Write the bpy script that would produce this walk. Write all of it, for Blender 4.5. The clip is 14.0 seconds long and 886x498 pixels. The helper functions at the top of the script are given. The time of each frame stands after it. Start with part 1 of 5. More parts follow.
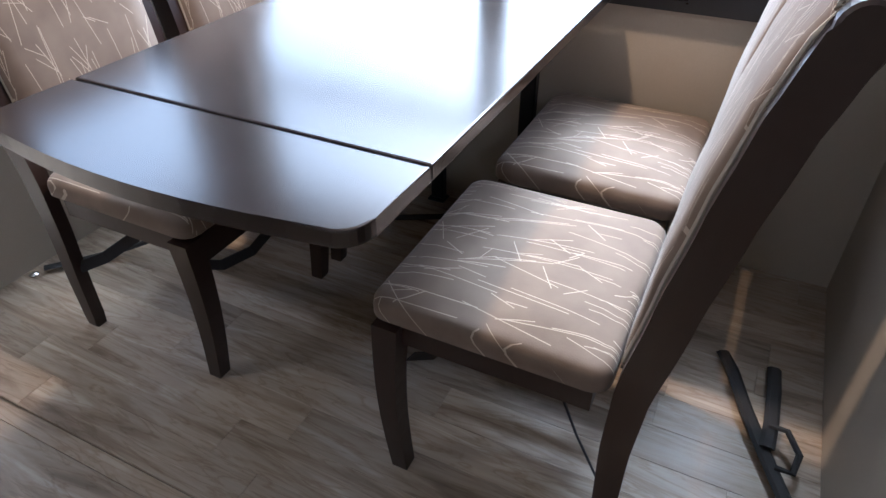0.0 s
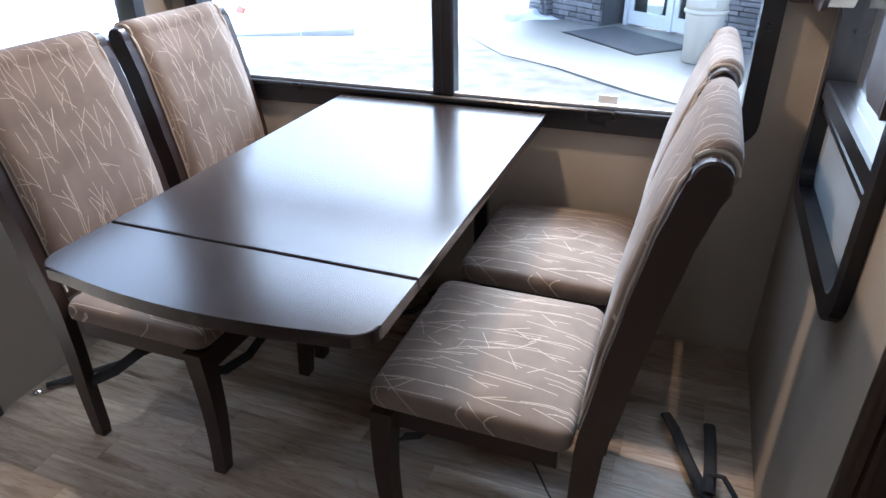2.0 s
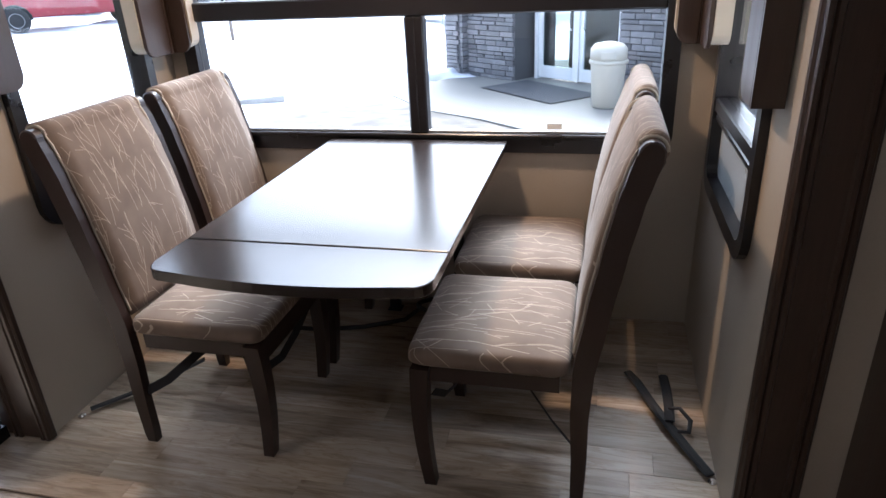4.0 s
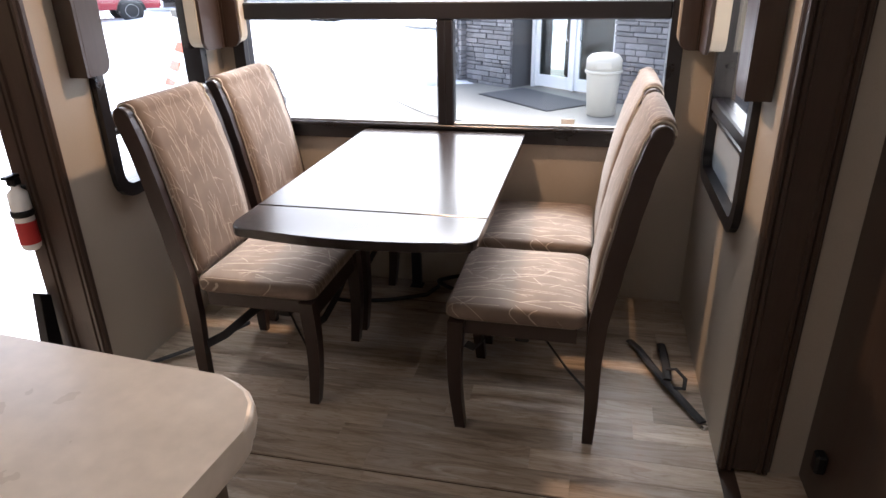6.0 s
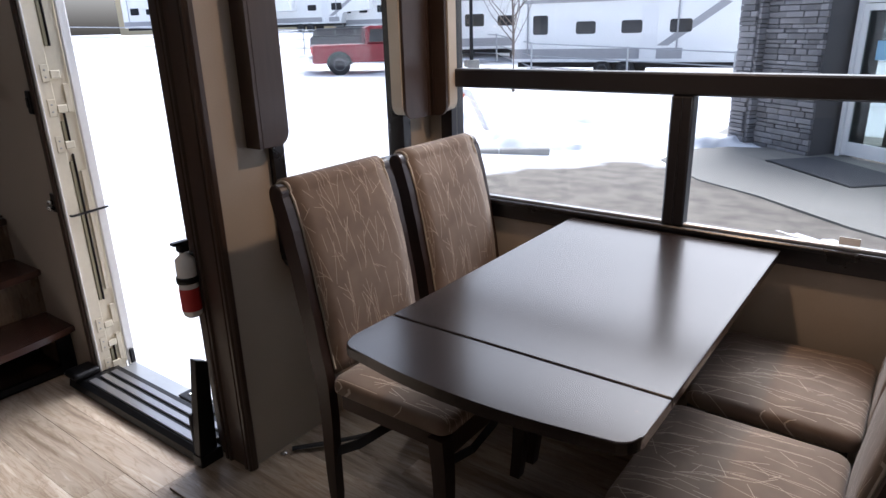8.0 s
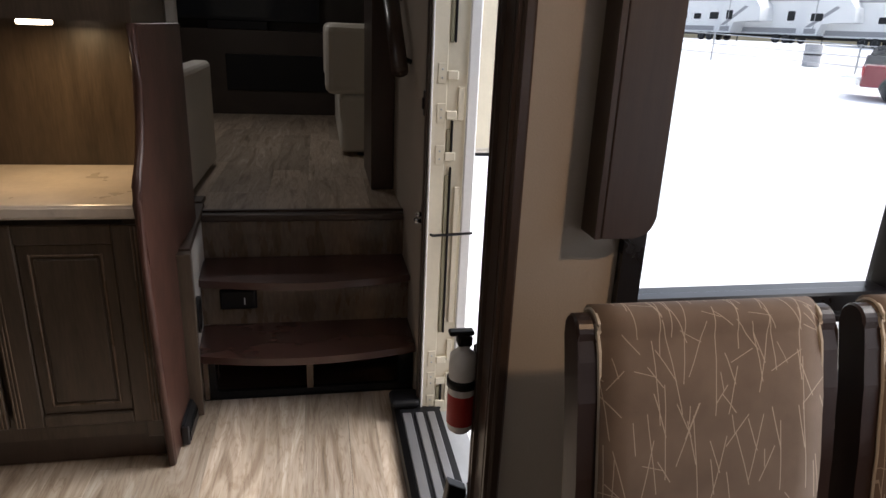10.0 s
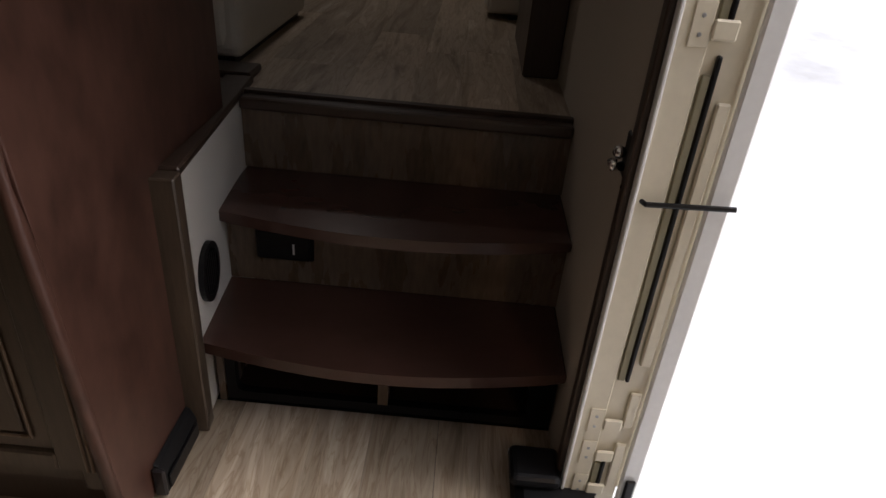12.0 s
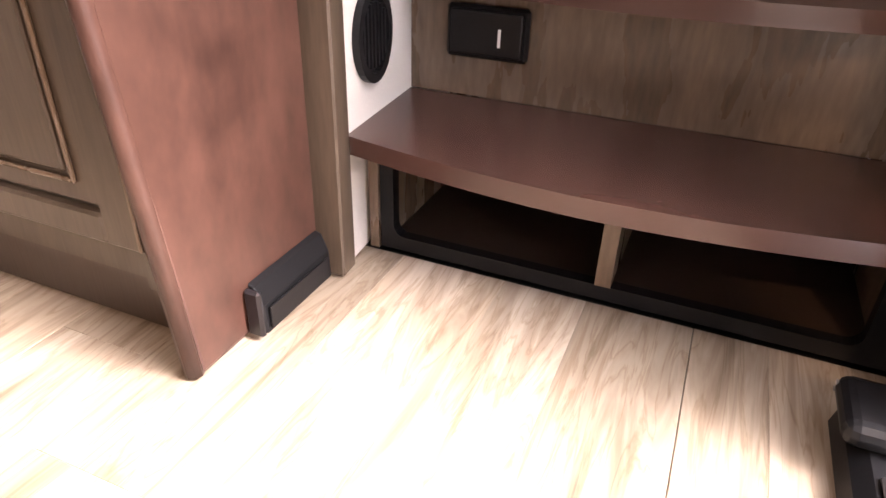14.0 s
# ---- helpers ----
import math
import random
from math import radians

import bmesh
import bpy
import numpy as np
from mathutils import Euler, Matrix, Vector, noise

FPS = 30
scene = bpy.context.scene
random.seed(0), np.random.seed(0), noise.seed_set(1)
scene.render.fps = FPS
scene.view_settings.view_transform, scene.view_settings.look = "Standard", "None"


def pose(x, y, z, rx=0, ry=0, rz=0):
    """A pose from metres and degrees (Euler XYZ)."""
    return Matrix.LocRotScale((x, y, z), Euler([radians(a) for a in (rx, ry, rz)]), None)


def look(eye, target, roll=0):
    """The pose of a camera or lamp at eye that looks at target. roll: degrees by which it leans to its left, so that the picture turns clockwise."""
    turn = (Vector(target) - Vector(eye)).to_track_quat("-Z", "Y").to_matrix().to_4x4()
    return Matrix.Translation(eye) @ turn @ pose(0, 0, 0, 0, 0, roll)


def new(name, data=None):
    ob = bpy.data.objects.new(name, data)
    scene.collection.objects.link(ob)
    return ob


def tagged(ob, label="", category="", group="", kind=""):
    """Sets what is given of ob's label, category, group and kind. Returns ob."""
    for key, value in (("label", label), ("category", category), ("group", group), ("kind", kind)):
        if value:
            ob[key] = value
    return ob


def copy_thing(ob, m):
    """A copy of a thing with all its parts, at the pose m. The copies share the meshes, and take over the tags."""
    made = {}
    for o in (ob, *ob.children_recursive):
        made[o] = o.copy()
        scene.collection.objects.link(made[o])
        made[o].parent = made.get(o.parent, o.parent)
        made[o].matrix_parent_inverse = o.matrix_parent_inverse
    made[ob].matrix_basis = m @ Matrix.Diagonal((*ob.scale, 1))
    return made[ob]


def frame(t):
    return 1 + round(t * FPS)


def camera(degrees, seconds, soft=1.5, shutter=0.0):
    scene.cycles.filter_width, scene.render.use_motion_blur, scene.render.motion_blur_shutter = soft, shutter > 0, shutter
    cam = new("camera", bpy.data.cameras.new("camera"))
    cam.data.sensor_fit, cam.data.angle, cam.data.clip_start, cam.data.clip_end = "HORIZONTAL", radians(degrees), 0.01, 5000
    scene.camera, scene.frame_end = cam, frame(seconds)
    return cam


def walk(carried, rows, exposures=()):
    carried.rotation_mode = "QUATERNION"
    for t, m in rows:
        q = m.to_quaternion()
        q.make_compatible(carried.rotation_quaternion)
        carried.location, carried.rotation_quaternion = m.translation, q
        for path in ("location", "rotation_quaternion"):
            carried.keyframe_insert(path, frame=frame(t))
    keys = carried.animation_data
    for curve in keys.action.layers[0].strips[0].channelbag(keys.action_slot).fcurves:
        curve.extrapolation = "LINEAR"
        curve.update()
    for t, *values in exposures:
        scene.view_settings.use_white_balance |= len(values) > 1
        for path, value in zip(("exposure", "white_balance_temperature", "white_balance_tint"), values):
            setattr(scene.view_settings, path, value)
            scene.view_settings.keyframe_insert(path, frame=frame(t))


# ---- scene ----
cam = camera(68.3, 14.0)
PATH = [
    (0, (0.718, -0.698, 1.19), (0.008, 0.743, -0.002), -0.0),
    (0.5, (0.843, -0.739, 1.267), (0.102, 0.68, 0.068), 1.5),
    (1, (0.929, -0.718, 1.303), (0.074, 0.736, 0.228), 0.1),
    (1.5, (0.88, -0.772, 1.327), (0.052, 0.762, 0.347), -0.1),
    (2, (0.754, -0.901, 1.354), (0.121, 0.73, 0.385), -1.0),
    (4.4, (0.689, -1.46, 1.393), (0.243, 0.316, 0.589), -2.8),
    (5, (0.699, -1.579, 1.386), (0.188, 0.181, 0.586), -2.2),
    (5.5, (0.645, -1.663, 1.392), (0.187, 0.11, 0.588), -1.7),
    (6, (0.617, -1.701, 1.405), (0.206, 0.086, 0.607), -1.1),
    (6.5, (0.626, -1.667, 1.402), (0.201, 0.127, 0.626), -0.9),
    (7, (0.697, -1.535, 1.413), (-0.103, 0.149, 0.689), -1.8),
    (7.5, (0.707, -1.342, 1.41), (-0.316, 0.232, 0.72), -2.7),
    (8, (0.664, -1.119, 1.435), (-0.475, 0.391, 0.785), -1.7),
    (8.5, (0.664, -0.845, 1.447), (-0.792, 0.388, 0.848), -0.9),
    (9, (0.578, -0.656, 1.476), (-1.098, 0.285, 0.925), -0.6),
    (9.2, (0.502, -0.573, 1.493), (-1.255, 0.215, 0.952), -0.8),
    (11.3, (-0.671, -0.297, 1.304), (-2.482, -0.294, 0.455), 4.0),
    (12, (-1.077, -0.297, 1.198), (-2.805, -0.313, 0.19), 5.1),
    (12.5, (-1.288, -0.325, 0.983), (-2.978, -0.486, -0.075), 4.4),
    (13, (-1.359, -0.381, 0.742), (-3.054, -0.684, -0.277), 4.4),
    (13.5, (-1.395, -0.36, 0.654), (-3.038, -0.859, -0.371), 3.3),
    (14, (-1.402, -0.331, 0.594), (-2.991, -0.987, -0.429), 1.8),
]
EXPOSURES = [(0, 2.8, 4850, 6), (0.6, 3.05, 4950, 6), (1.5, 2.85, 4900, 6), (2, 2.5, 4800, 6), (4.4, 2.4, 5400, 10), (5, 2.5, 5650, 12), (6.5, 2.6, 5800, 12), (7.0, 2.35, 5650, 12), (7.5, 1.8, 5600, 12), (8, 1.25, 5600, 12), (8.5, 1.0, 5700, 11), (9, 0.8, 5900, 10), (9.2, 0.8, 5900, 10), (11.3, 1.5, 6300, 12), (12, 0.5, 6300, 12), (12.5, 1.5, 5950, 14), (13, 3.15, 5800, 18), (13.5, 3.5, 6150, 20), (14, 3.55, 6500, 22)]
walk(cam, [(t, look(eye, target, roll)) for t, eye, target, roll in PATH], EXPOSURES)

# ---- world and lights ----
world = bpy.data.worlds.new("overcast_sky")
scene.world = world
world.use_nodes = True
wn, wl = world.node_tree.nodes, world.node_tree.links
sky = wn.new("ShaderNodeTexSky")
sky.sky_type = "NISHITA"
sky.sun_disc = False
SUN_EL, SUN_ROT = radians(50), radians(-3)
sky.sun_elevation, sky.sun_rotation = SUN_EL, SUN_ROT
sky.dust_density, sky.air_density = 6.0, 1.0
wash = wn.new("ShaderNodeHueSaturation")
wash.inputs["Saturation"].default_value = 0.6
wl.new(sky.outputs[0], wash.inputs["Color"])
wl.new(wash.outputs[0], wn["Background"].inputs["Color"])
wn["Background"].inputs["Strength"].default_value = 0.15

sun = new("sun", bpy.data.lights.new("sun", "SUN"))
sun.data.energy, sun.data.angle, sun.data.color = 0.8, radians(20), (1.0, 0.97, 0.93)
sun.matrix_world = look((-1.4, 26.9, 32.1), (0, 0, 0))


def area_lamp(name, where, target, size, watts, colour):
    ob = new(name, bpy.data.lights.new(name, "AREA"))
    ob.data.shape, ob.data.size, ob.data.energy, ob.data.color = "DISK", size, watts, colour
    ob.matrix_world = look(where, target)
    return ob


area_lamp("dinette_lamp_light", (0.01, 0.62, 1.985), (0.01, 0.621, 0.0), 0.10, 4.3, (1.0, 0.62, 0.34))
area_lamp("counter_lamp_light", (-2.2, -1.22, 1.395), (-2.2, -1.22, 0.0), 0.06, 1.0, (1.0, 0.66, 0.32))
# Unseen fill lamps, added to brighten the room; no such fixtures are known.
FILL_LAMPS = [(0.75, -1.25, 0.5), (-1.25, -1.15, 0.8), (1.9, -1.6, 0.9), (-4.4, -0.95, 2.4)]
for lx, ly, watts in FILL_LAMPS:
    area_lamp("fill_lamp_light", (lx, ly, 2.285), (lx, ly + 0.001, 0.0), 0.13, watts, (1.0, 0.93, 0.86))


# ---- materials ----
def mat(name, base, rough=0.5, metal=0.0, vary=0.12, scale=6.0, stretch=(1, 1, 1), fine=0.06, fine_scale=60.0, bump=0.1, bump_scale=None, spec=0.5, obj_vary=0.0, rough_vary=0.08):
    """A surface with tone varied at two scales, uneven gloss and fine relief."""
    m = bpy.data.materials.new(name)
    m.use_nodes = True
    n, l = m.node_tree.nodes, m.node_tree.links
    b = n["Principled BSDF"]
    tc, mp = n.new("ShaderNodeTexCoord"), n.new("ShaderNodeMapping")
    mp.inputs["Scale"].default_value = stretch
    l.new(tc.outputs["Object"], mp.inputs["Vector"])
    big, small = n.new("ShaderNodeTexNoise"), n.new("ShaderNodeTexNoise")
    big.inputs["Scale"].default_value, small.inputs["Scale"].default_value = scale, fine_scale
    big.inputs["Detail"].default_value, small.inputs["Detail"].default_value = 4.0, 3.0
    mp.inputs["Location"].default_value = (3.71, 1.37, 5.13)
    for t in (big, small):
        l.new(mp.outputs[0], t.inputs["Vector"])
    a = n.new("ShaderNodeMath"); a.operation = "MULTIPLY_ADD"
    l.new(big.outputs["Fac"], a.inputs[0]); a.inputs[1].default_value, a.inputs[2].default_value = 2 * vary, 1 - vary
    c = n.new("ShaderNodeMath"); c.operation = "MULTIPLY_ADD"
    l.new(small.outputs["Fac"], c.inputs[0]); c.inputs[1].default_value, c.inputs[2].default_value = 2 * fine, -fine
    s = n.new("ShaderNodeMath"); s.operation = "ADD"
    l.new(a.outputs[0], s.inputs[0]); l.new(c.outputs[0], s.inputs[1])
    last = s
    if obj_vary:
        oi, o = n.new("ShaderNodeObjectInfo"), n.new("ShaderNodeMath")
        o.operation = "MULTIPLY_ADD"
        l.new(oi.outputs["Random"], o.inputs[0]); o.inputs[1].default_value, o.inputs[2].default_value = 2 * obj_vary, -obj_vary
        last = n.new("ShaderNodeMath"); last.operation = "ADD"
        l.new(s.outputs[0], last.inputs[0]); l.new(o.outputs[0], last.inputs[1])
    v = n.new("ShaderNodeVectorMath"); v.operation = "SCALE"
    v.inputs[0].default_value = base[:3]
    l.new(last.outputs[0], v.inputs["Scale"])
    l.new(v.outputs[0], b.inputs["Base Color"])
    r = n.new("ShaderNodeMath"); r.operation = "MULTIPLY_ADD"
    l.new(big.outputs["Fac"], r.inputs[0]); r.inputs[1].default_value, r.inputs[2].default_value = 2 * rough_vary, rough - rough_vary
    l.new(r.outputs[0], b.inputs["Roughness"])
    b.inputs["Metallic"].default_value = metal
    b.inputs["Specular IOR Level"].default_value = spec
    if bump:
        bp = n.new("ShaderNodeBump")
        bp.inputs["Strength"].default_value, bp.inputs["Distance"].default_value = bump, 0.002
        src = small
        if bump_scale:
            src = n.new("ShaderNodeTexNoise"); src.inputs["Scale"].default_value = bump_scale
            l.new(mp.outputs[0], src.inputs["Vector"])
        l.new(src.outputs["Fac"], bp.inputs["Height"])
        l.new(bp.outputs[0], b.inputs["Normal"])
    return m


def ramp(n, stops):
    r = n.new("ShaderNodeValToRGB")
    e = r.color_ramp.elements
    while len(e) < len(stops):
        e.new(0.5)
    for k, (p, c) in zip(e, stops):
        k.position, k.color = p, (*c, 1)
    return r


def plank_mat():
    """Weathered pale oak vinyl: long streaks along x, tone of its own per plank."""
    m = bpy.data.materials.new("vinyl_plank")
    m.use_nodes = True
    n, l = m.node_tree.nodes, m.node_tree.links
    b = n["Principled BSDF"]
    geo, oi = n.new("ShaderNodeNewGeometry"), n.new("ShaderNodeObjectInfo")
    off = n.new("ShaderNodeVectorMath"); off.operation = "MULTIPLY_ADD"
    off.inputs[1].default_value = (1, 1, 1)
    comb = n.new("ShaderNodeCombineXYZ")
    mul = n.new("ShaderNodeMath"); mul.operation = "MULTIPLY"; mul.inputs[1].default_value = 37.0
    l.new(oi.outputs["Random"], mul.inputs[0])
    for k in range(3):
        l.new(mul.outputs[0], comb.inputs[k])
    l.new(geo.outputs["Position"], off.inputs[0]); l.new(comb.outputs[0], off.inputs[2])
    mp = n.new("ShaderNodeMapping"); mp.inputs["Scale"].default_value = (0.85, 7.5, 1.0)
    l.new(off.outputs[0], mp.inputs["Vector"])
    a, g = n.new("ShaderNodeTexNoise"), n.new("ShaderNodeTexNoise")
    a.inputs["Scale"].default_value, a.inputs["Detail"].default_value, a.inputs["Distortion"].default_value = 2.1, 8.0, 1.1
    a.inputs["Roughness"].default_value = 0.56
    g.inputs["Scale"].default_value, g.inputs["Detail"].default_value = 9.0, 5.0
    l.new(mp.outputs[0], a.inputs["Vector"]); l.new(mp.outputs[0], g.inputs["Vector"])
    r = ramp(n, [(0.26, (0.165, 0.118, 0.080)), (0.40, (0.285, 0.222, 0.162)), (0.50, (0.40, 0.330, 0.255)), (0.57, (0.36, 0.285, 0.215)), (0.66, (0.50, 0.430, 0.35)), (0.80, (0.57, 0.505, 0.43))])
    l.new(a.outputs["Fac"], r.inputs[0])
    wisp = n.new("ShaderNodeTexNoise")
    wisp.inputs["Scale"].default_value, wisp.inputs["Detail"].default_value, wisp.inputs["Distortion"].default_value = 2.6, 7.0, 2.4
    l.new(mp.outputs[0], wisp.inputs["Vector"])
    thread = ramp(n, [(0.0, (1, 1, 1)), (0.450, (1, 1, 1)), (0.492, (0.76, 0.71, 0.65)), (0.525, (0.95, 0.94, 0.92)), (0.56, (1, 1, 1)), (1.0, (1, 1, 1))])
    l.new(wisp.outputs["Fac"], thread.inputs[0])
    streaked = n.new("ShaderNodeVectorMath"); streaked.operation = "MULTIPLY"
    l.new(r.outputs[0], streaked.inputs[0]); l.new(thread.outputs[0], streaked.inputs[1])
    gm = n.new("ShaderNodeMath"); gm.operation = "MULTIPLY_ADD"
    l.new(g.outputs["Fac"], gm.inputs[0]); gm.inputs[1].default_value, gm.inputs[2].default_value = 0.26, 0.78
    om = n.new("ShaderNodeMath"); om.operation = "MULTIPLY_ADD"
    l.new(oi.outputs["Random"], om.inputs[0]); om.inputs[1].default_value, om.inputs[2].default_value = 0.46, 0.82
    tone = n.new("ShaderNodeMath"); tone.operation = "MULTIPLY"
    l.new(gm.outputs[0], tone.inputs[0]); l.new(om.outputs[0], tone.inputs[1])
    v = n.new("ShaderNodeVectorMath"); v.operation = "SCALE"
    l.new(streaked.outputs[0], v.inputs[0]); l.new(tone.outputs[0], v.inputs["Scale"])
    l.new(v.outputs[0], b.inputs["Base Color"])
    b.inputs["Roughness"].default_value = 0.40
    bp = n.new("ShaderNodeBump"); bp.inputs["Strength"].default_value, bp.inputs["Distance"].default_value = 0.12, 0.001
    l.new(g.outputs["Fac"], bp.inputs["Height"]); l.new(bp.outputs[0], b.inputs["Normal"])
    return m


def fabric_mat():
    """Taupe suede with a pale printed net of long forking twig lines."""
    m = bpy.data.materials.new("twig_print_suede")
    m.use_nodes = True
    n, l = m.node_tree.nodes, m.node_tree.links
    b = n["Principled BSDF"]
    tc, sep, comb = n.new("ShaderNodeTexCoord"), n.new("ShaderNodeSeparateXYZ"), n.new("ShaderNodeCombineXYZ")
    l.new(tc.outputs["Object"], sep.inputs[0])
    along = n.new("ShaderNodeMath"); along.operation = "ADD"
    l.new(sep.outputs["X"], along.inputs[0]); l.new(sep.outputs["Z"], along.inputs[1])
    l.new(sep.outputs["Y"], comb.inputs["X"]); l.new(along.outputs[0], comb.inputs["Y"])
    def op(kind, *terms):
        q = n.new("ShaderNodeMath"); q.operation = kind
        for k, term in enumerate(terms):
            if isinstance(term, (int, float)):
                q.inputs[k].default_value = term
            else:
                l.new(term, q.inputs[k])
        return q.outputs[0]

    def twigs(turn, spacing, long, chance, seed, slant, width):
        """Straight thin strokes of uneven length, some with a fork, in staggered columns."""
        mp = n.new("ShaderNodeMapping")
        mp.inputs["Rotation"].default_value, mp.inputs["Location"].default_value = (0, 0, radians(turn)), (4.0 + seed, 7.0 + seed, 0)
        l.new(comb.outputs[0], mp.inputs["Vector"])
        sp = n.new("ShaderNodeSeparateXYZ"); l.new(mp.outputs[0], sp.inputs[0])
        u = op("DIVIDE", sp.outputs["X"], spacing)
        cu = op("FLOOR", u)
        w1 = n.new("ShaderNodeTexWhiteNoise"); w1.noise_dimensions = "1D"
        l.new(op("ADD", cu, seed * 3.7), w1.inputs["W"])
        v = op("ADD", op("DIVIDE", sp.outputs["Y"], long), op("MULTIPLY", w1.outputs["Value"], 7.0))
        cv, fv = op("FLOOR", v), op("FRACT", v)
        cell = n.new("ShaderNodeCombineXYZ"); l.new(cu, cell.inputs[0]); l.new(cv, cell.inputs[1])
        w2 = n.new("ShaderNodeTexWhiteNoise"); w2.noise_dimensions = "2D"
        l.new(cell.outputs[0], w2.inputs["Vector"])
        rs_ = n.new("ShaderNodeSeparateColor"); l.new(w2.outputs["Color"], rs_.inputs[0])
        r0, r1, r2 = rs_.outputs[0], rs_.outputs[1], rs_.outputs[2]
        side = op("SUBTRACT", op("FRACT", u), op("MULTIPLY_ADD", r0, 0.3, 0.35))
        lean = op("MULTIPLY", op("SUBTRACT", r2, 0.5), slant)
        d0 = op("ABSOLUTE", op("SUBTRACT", side, op("MULTIPLY", op("SUBTRACT", fv, 0.5), lean)))
        stem = op("MULTIPLY", op("LESS_THAN", d0, width / spacing), op("LESS_THAN", fv, op("MULTIPLY_ADD", r0, 0.5, 0.5)))
        stem = op("MULTIPLY", stem, op("LESS_THAN", r1, chance))
        fork = op("SUBTRACT", side, op("MULTIPLY", op("SUBTRACT", fv, 0.35), op("MULTIPLY_ADD", lean, -1.0, 0.9)))
        arm = op("MULTIPLY", op("LESS_THAN", op("ABSOLUTE", fork), width * 1.15 / spacing), op("LESS_THAN", op("ABSOLUTE", op("SUBTRACT", fv, 0.52)), 0.18))
        arm = op("MULTIPLY", arm, op("LESS_THAN", r1, chance * 0.6))
        return op("MAXIMUM", stem, arm)

    net = None
    for row in ((2, 0.050, 0.25, 0.80, 1, 1.3, 0.0008), (-6, 0.062, 0.18, 0.68, 2, 1.3, 0.0008), (9, 0.070, 0.20, 0.58, 5, 1.3, 0.0008), (29, 0.080, 0.080, 0.42, 3, 1.0, 0.0009), (-33, 0.085, 0.085, 0.40, 4, 1.0, 0.0009)):
        one = twigs(*row)
        net = one if net is None else op("MAXIMUM", net, one)
    nap = n.new("ShaderNodeTexNoise"); nap.inputs["Scale"].default_value, nap.inputs["Detail"].default_value = 14.0, 5.0
    l.new(tc.outputs["Object"], nap.inputs["Vector"])
    r = ramp(n, [(0.3, (0.146, 0.108, 0.082)), (0.7, (0.192, 0.146, 0.112))])
    l.new(nap.outputs["Fac"], r.inputs[0])
    mix = n.new("ShaderNodeMix"); mix.data_type = "RGBA"
    mixf = n.new("ShaderNodeMath"); mixf.operation = "MULTIPLY"; mixf.inputs[1].default_value = 0.80
    l.new(net, mixf.inputs[0]); l.new(mixf.outputs[0], mix.inputs["Factor"])
    l.new(r.outputs[0], mix.inputs["A"]); mix.inputs["B"].default_value = (0.48, 0.41, 0.33, 1)
    l.new(mix.outputs["Result"], b.inputs["Base Color"])
    b.inputs["Roughness"].default_value = 0.85
    b.inputs["Sheen Weight"].default_value = 0.15
    b.inputs["Sheen Roughness"].default_value = 0.4
    fine = n.new("ShaderNodeTexNoise"); fine.inputs["Scale"].default_value = 500.0
    l.new(tc.outputs["Object"], fine.inputs["Vector"])
    bp = n.new("ShaderNodeBump"); bp.inputs["Strength"].default_value, bp.inputs["Distance"].default_value = 0.25, 0.001
    l.new(fine.outputs["Fac"], bp.inputs["Height"]); l.new(bp.outputs[0], b.inputs["Normal"])
    return m


def glass_mat(name, tint=(1, 1, 1)):
    m = bpy.data.materials.new(name)
    m.use_nodes = True
    n, l = m.node_tree.nodes, m.node_tree.links
    n.remove(n["Principled BSDF"])
    tr, gl, lw, mx = n.new("ShaderNodeBsdfTransparent"), n.new("ShaderNodeBsdfGlossy"), n.new("ShaderNodeLayerWeight"), n.new("ShaderNodeMixShader")
    tr.inputs[0].default_value = (*tint, 1)
    gl.inputs["Roughness"].default_value = 0.02
    lw.inputs["Blend"].default_value = 0.5
    p5, f = n.new("ShaderNodeMath"), n.new("ShaderNodeMath")
    p5.operation, p5.inputs[1].default_value = "POWER", 5.0
    f.operation, f.inputs[1].default_value, f.inputs[2].default_value = "MULTIPLY_ADD", 0.55, 0.03
    l.new(lw.outputs["Facing"], p5.inputs[0]); l.new(p5.outputs[0], f.inputs[0])
    l.new(f.outputs[0], mx.inputs[0]); l.new(tr.outputs[0], mx.inputs[1]); l.new(gl.outputs[0], mx.inputs[2])
    l.new(mx.outputs[0], n["Material Output"].inputs["Surface"])
    return m


def screen_mat():
    """Pale grey insect mesh: half open, half thread."""
    m = bpy.data.materials.new("grey_insect_mesh")
    m.use_nodes = True
    n, l = m.node_tree.nodes, m.node_tree.links
    n.remove(n["Principled BSDF"])
    tr, df, tl = n.new("ShaderNodeBsdfTransparent"), n.new("ShaderNodeBsdfDiffuse"), n.new("ShaderNodeBsdfTranslucent")
    df.inputs[0].default_value, tl.inputs[0].default_value = (0.30, 0.32, 0.33, 1), (0.07, 0.08, 0.085, 1)
    a, b = n.new("ShaderNodeAddShader"), n.new("ShaderNodeMixShader")
    b.inputs[0].default_value = 0.90
    l.new(df.outputs[0], a.inputs[0]); l.new(tl.outputs[0], a.inputs[1])
    l.new(tr.outputs[0], b.inputs[1]); l.new(a.outputs[0], b.inputs[2])
    l.new(b.outputs[0], n["Material Output"].inputs["Surface"])
    return m


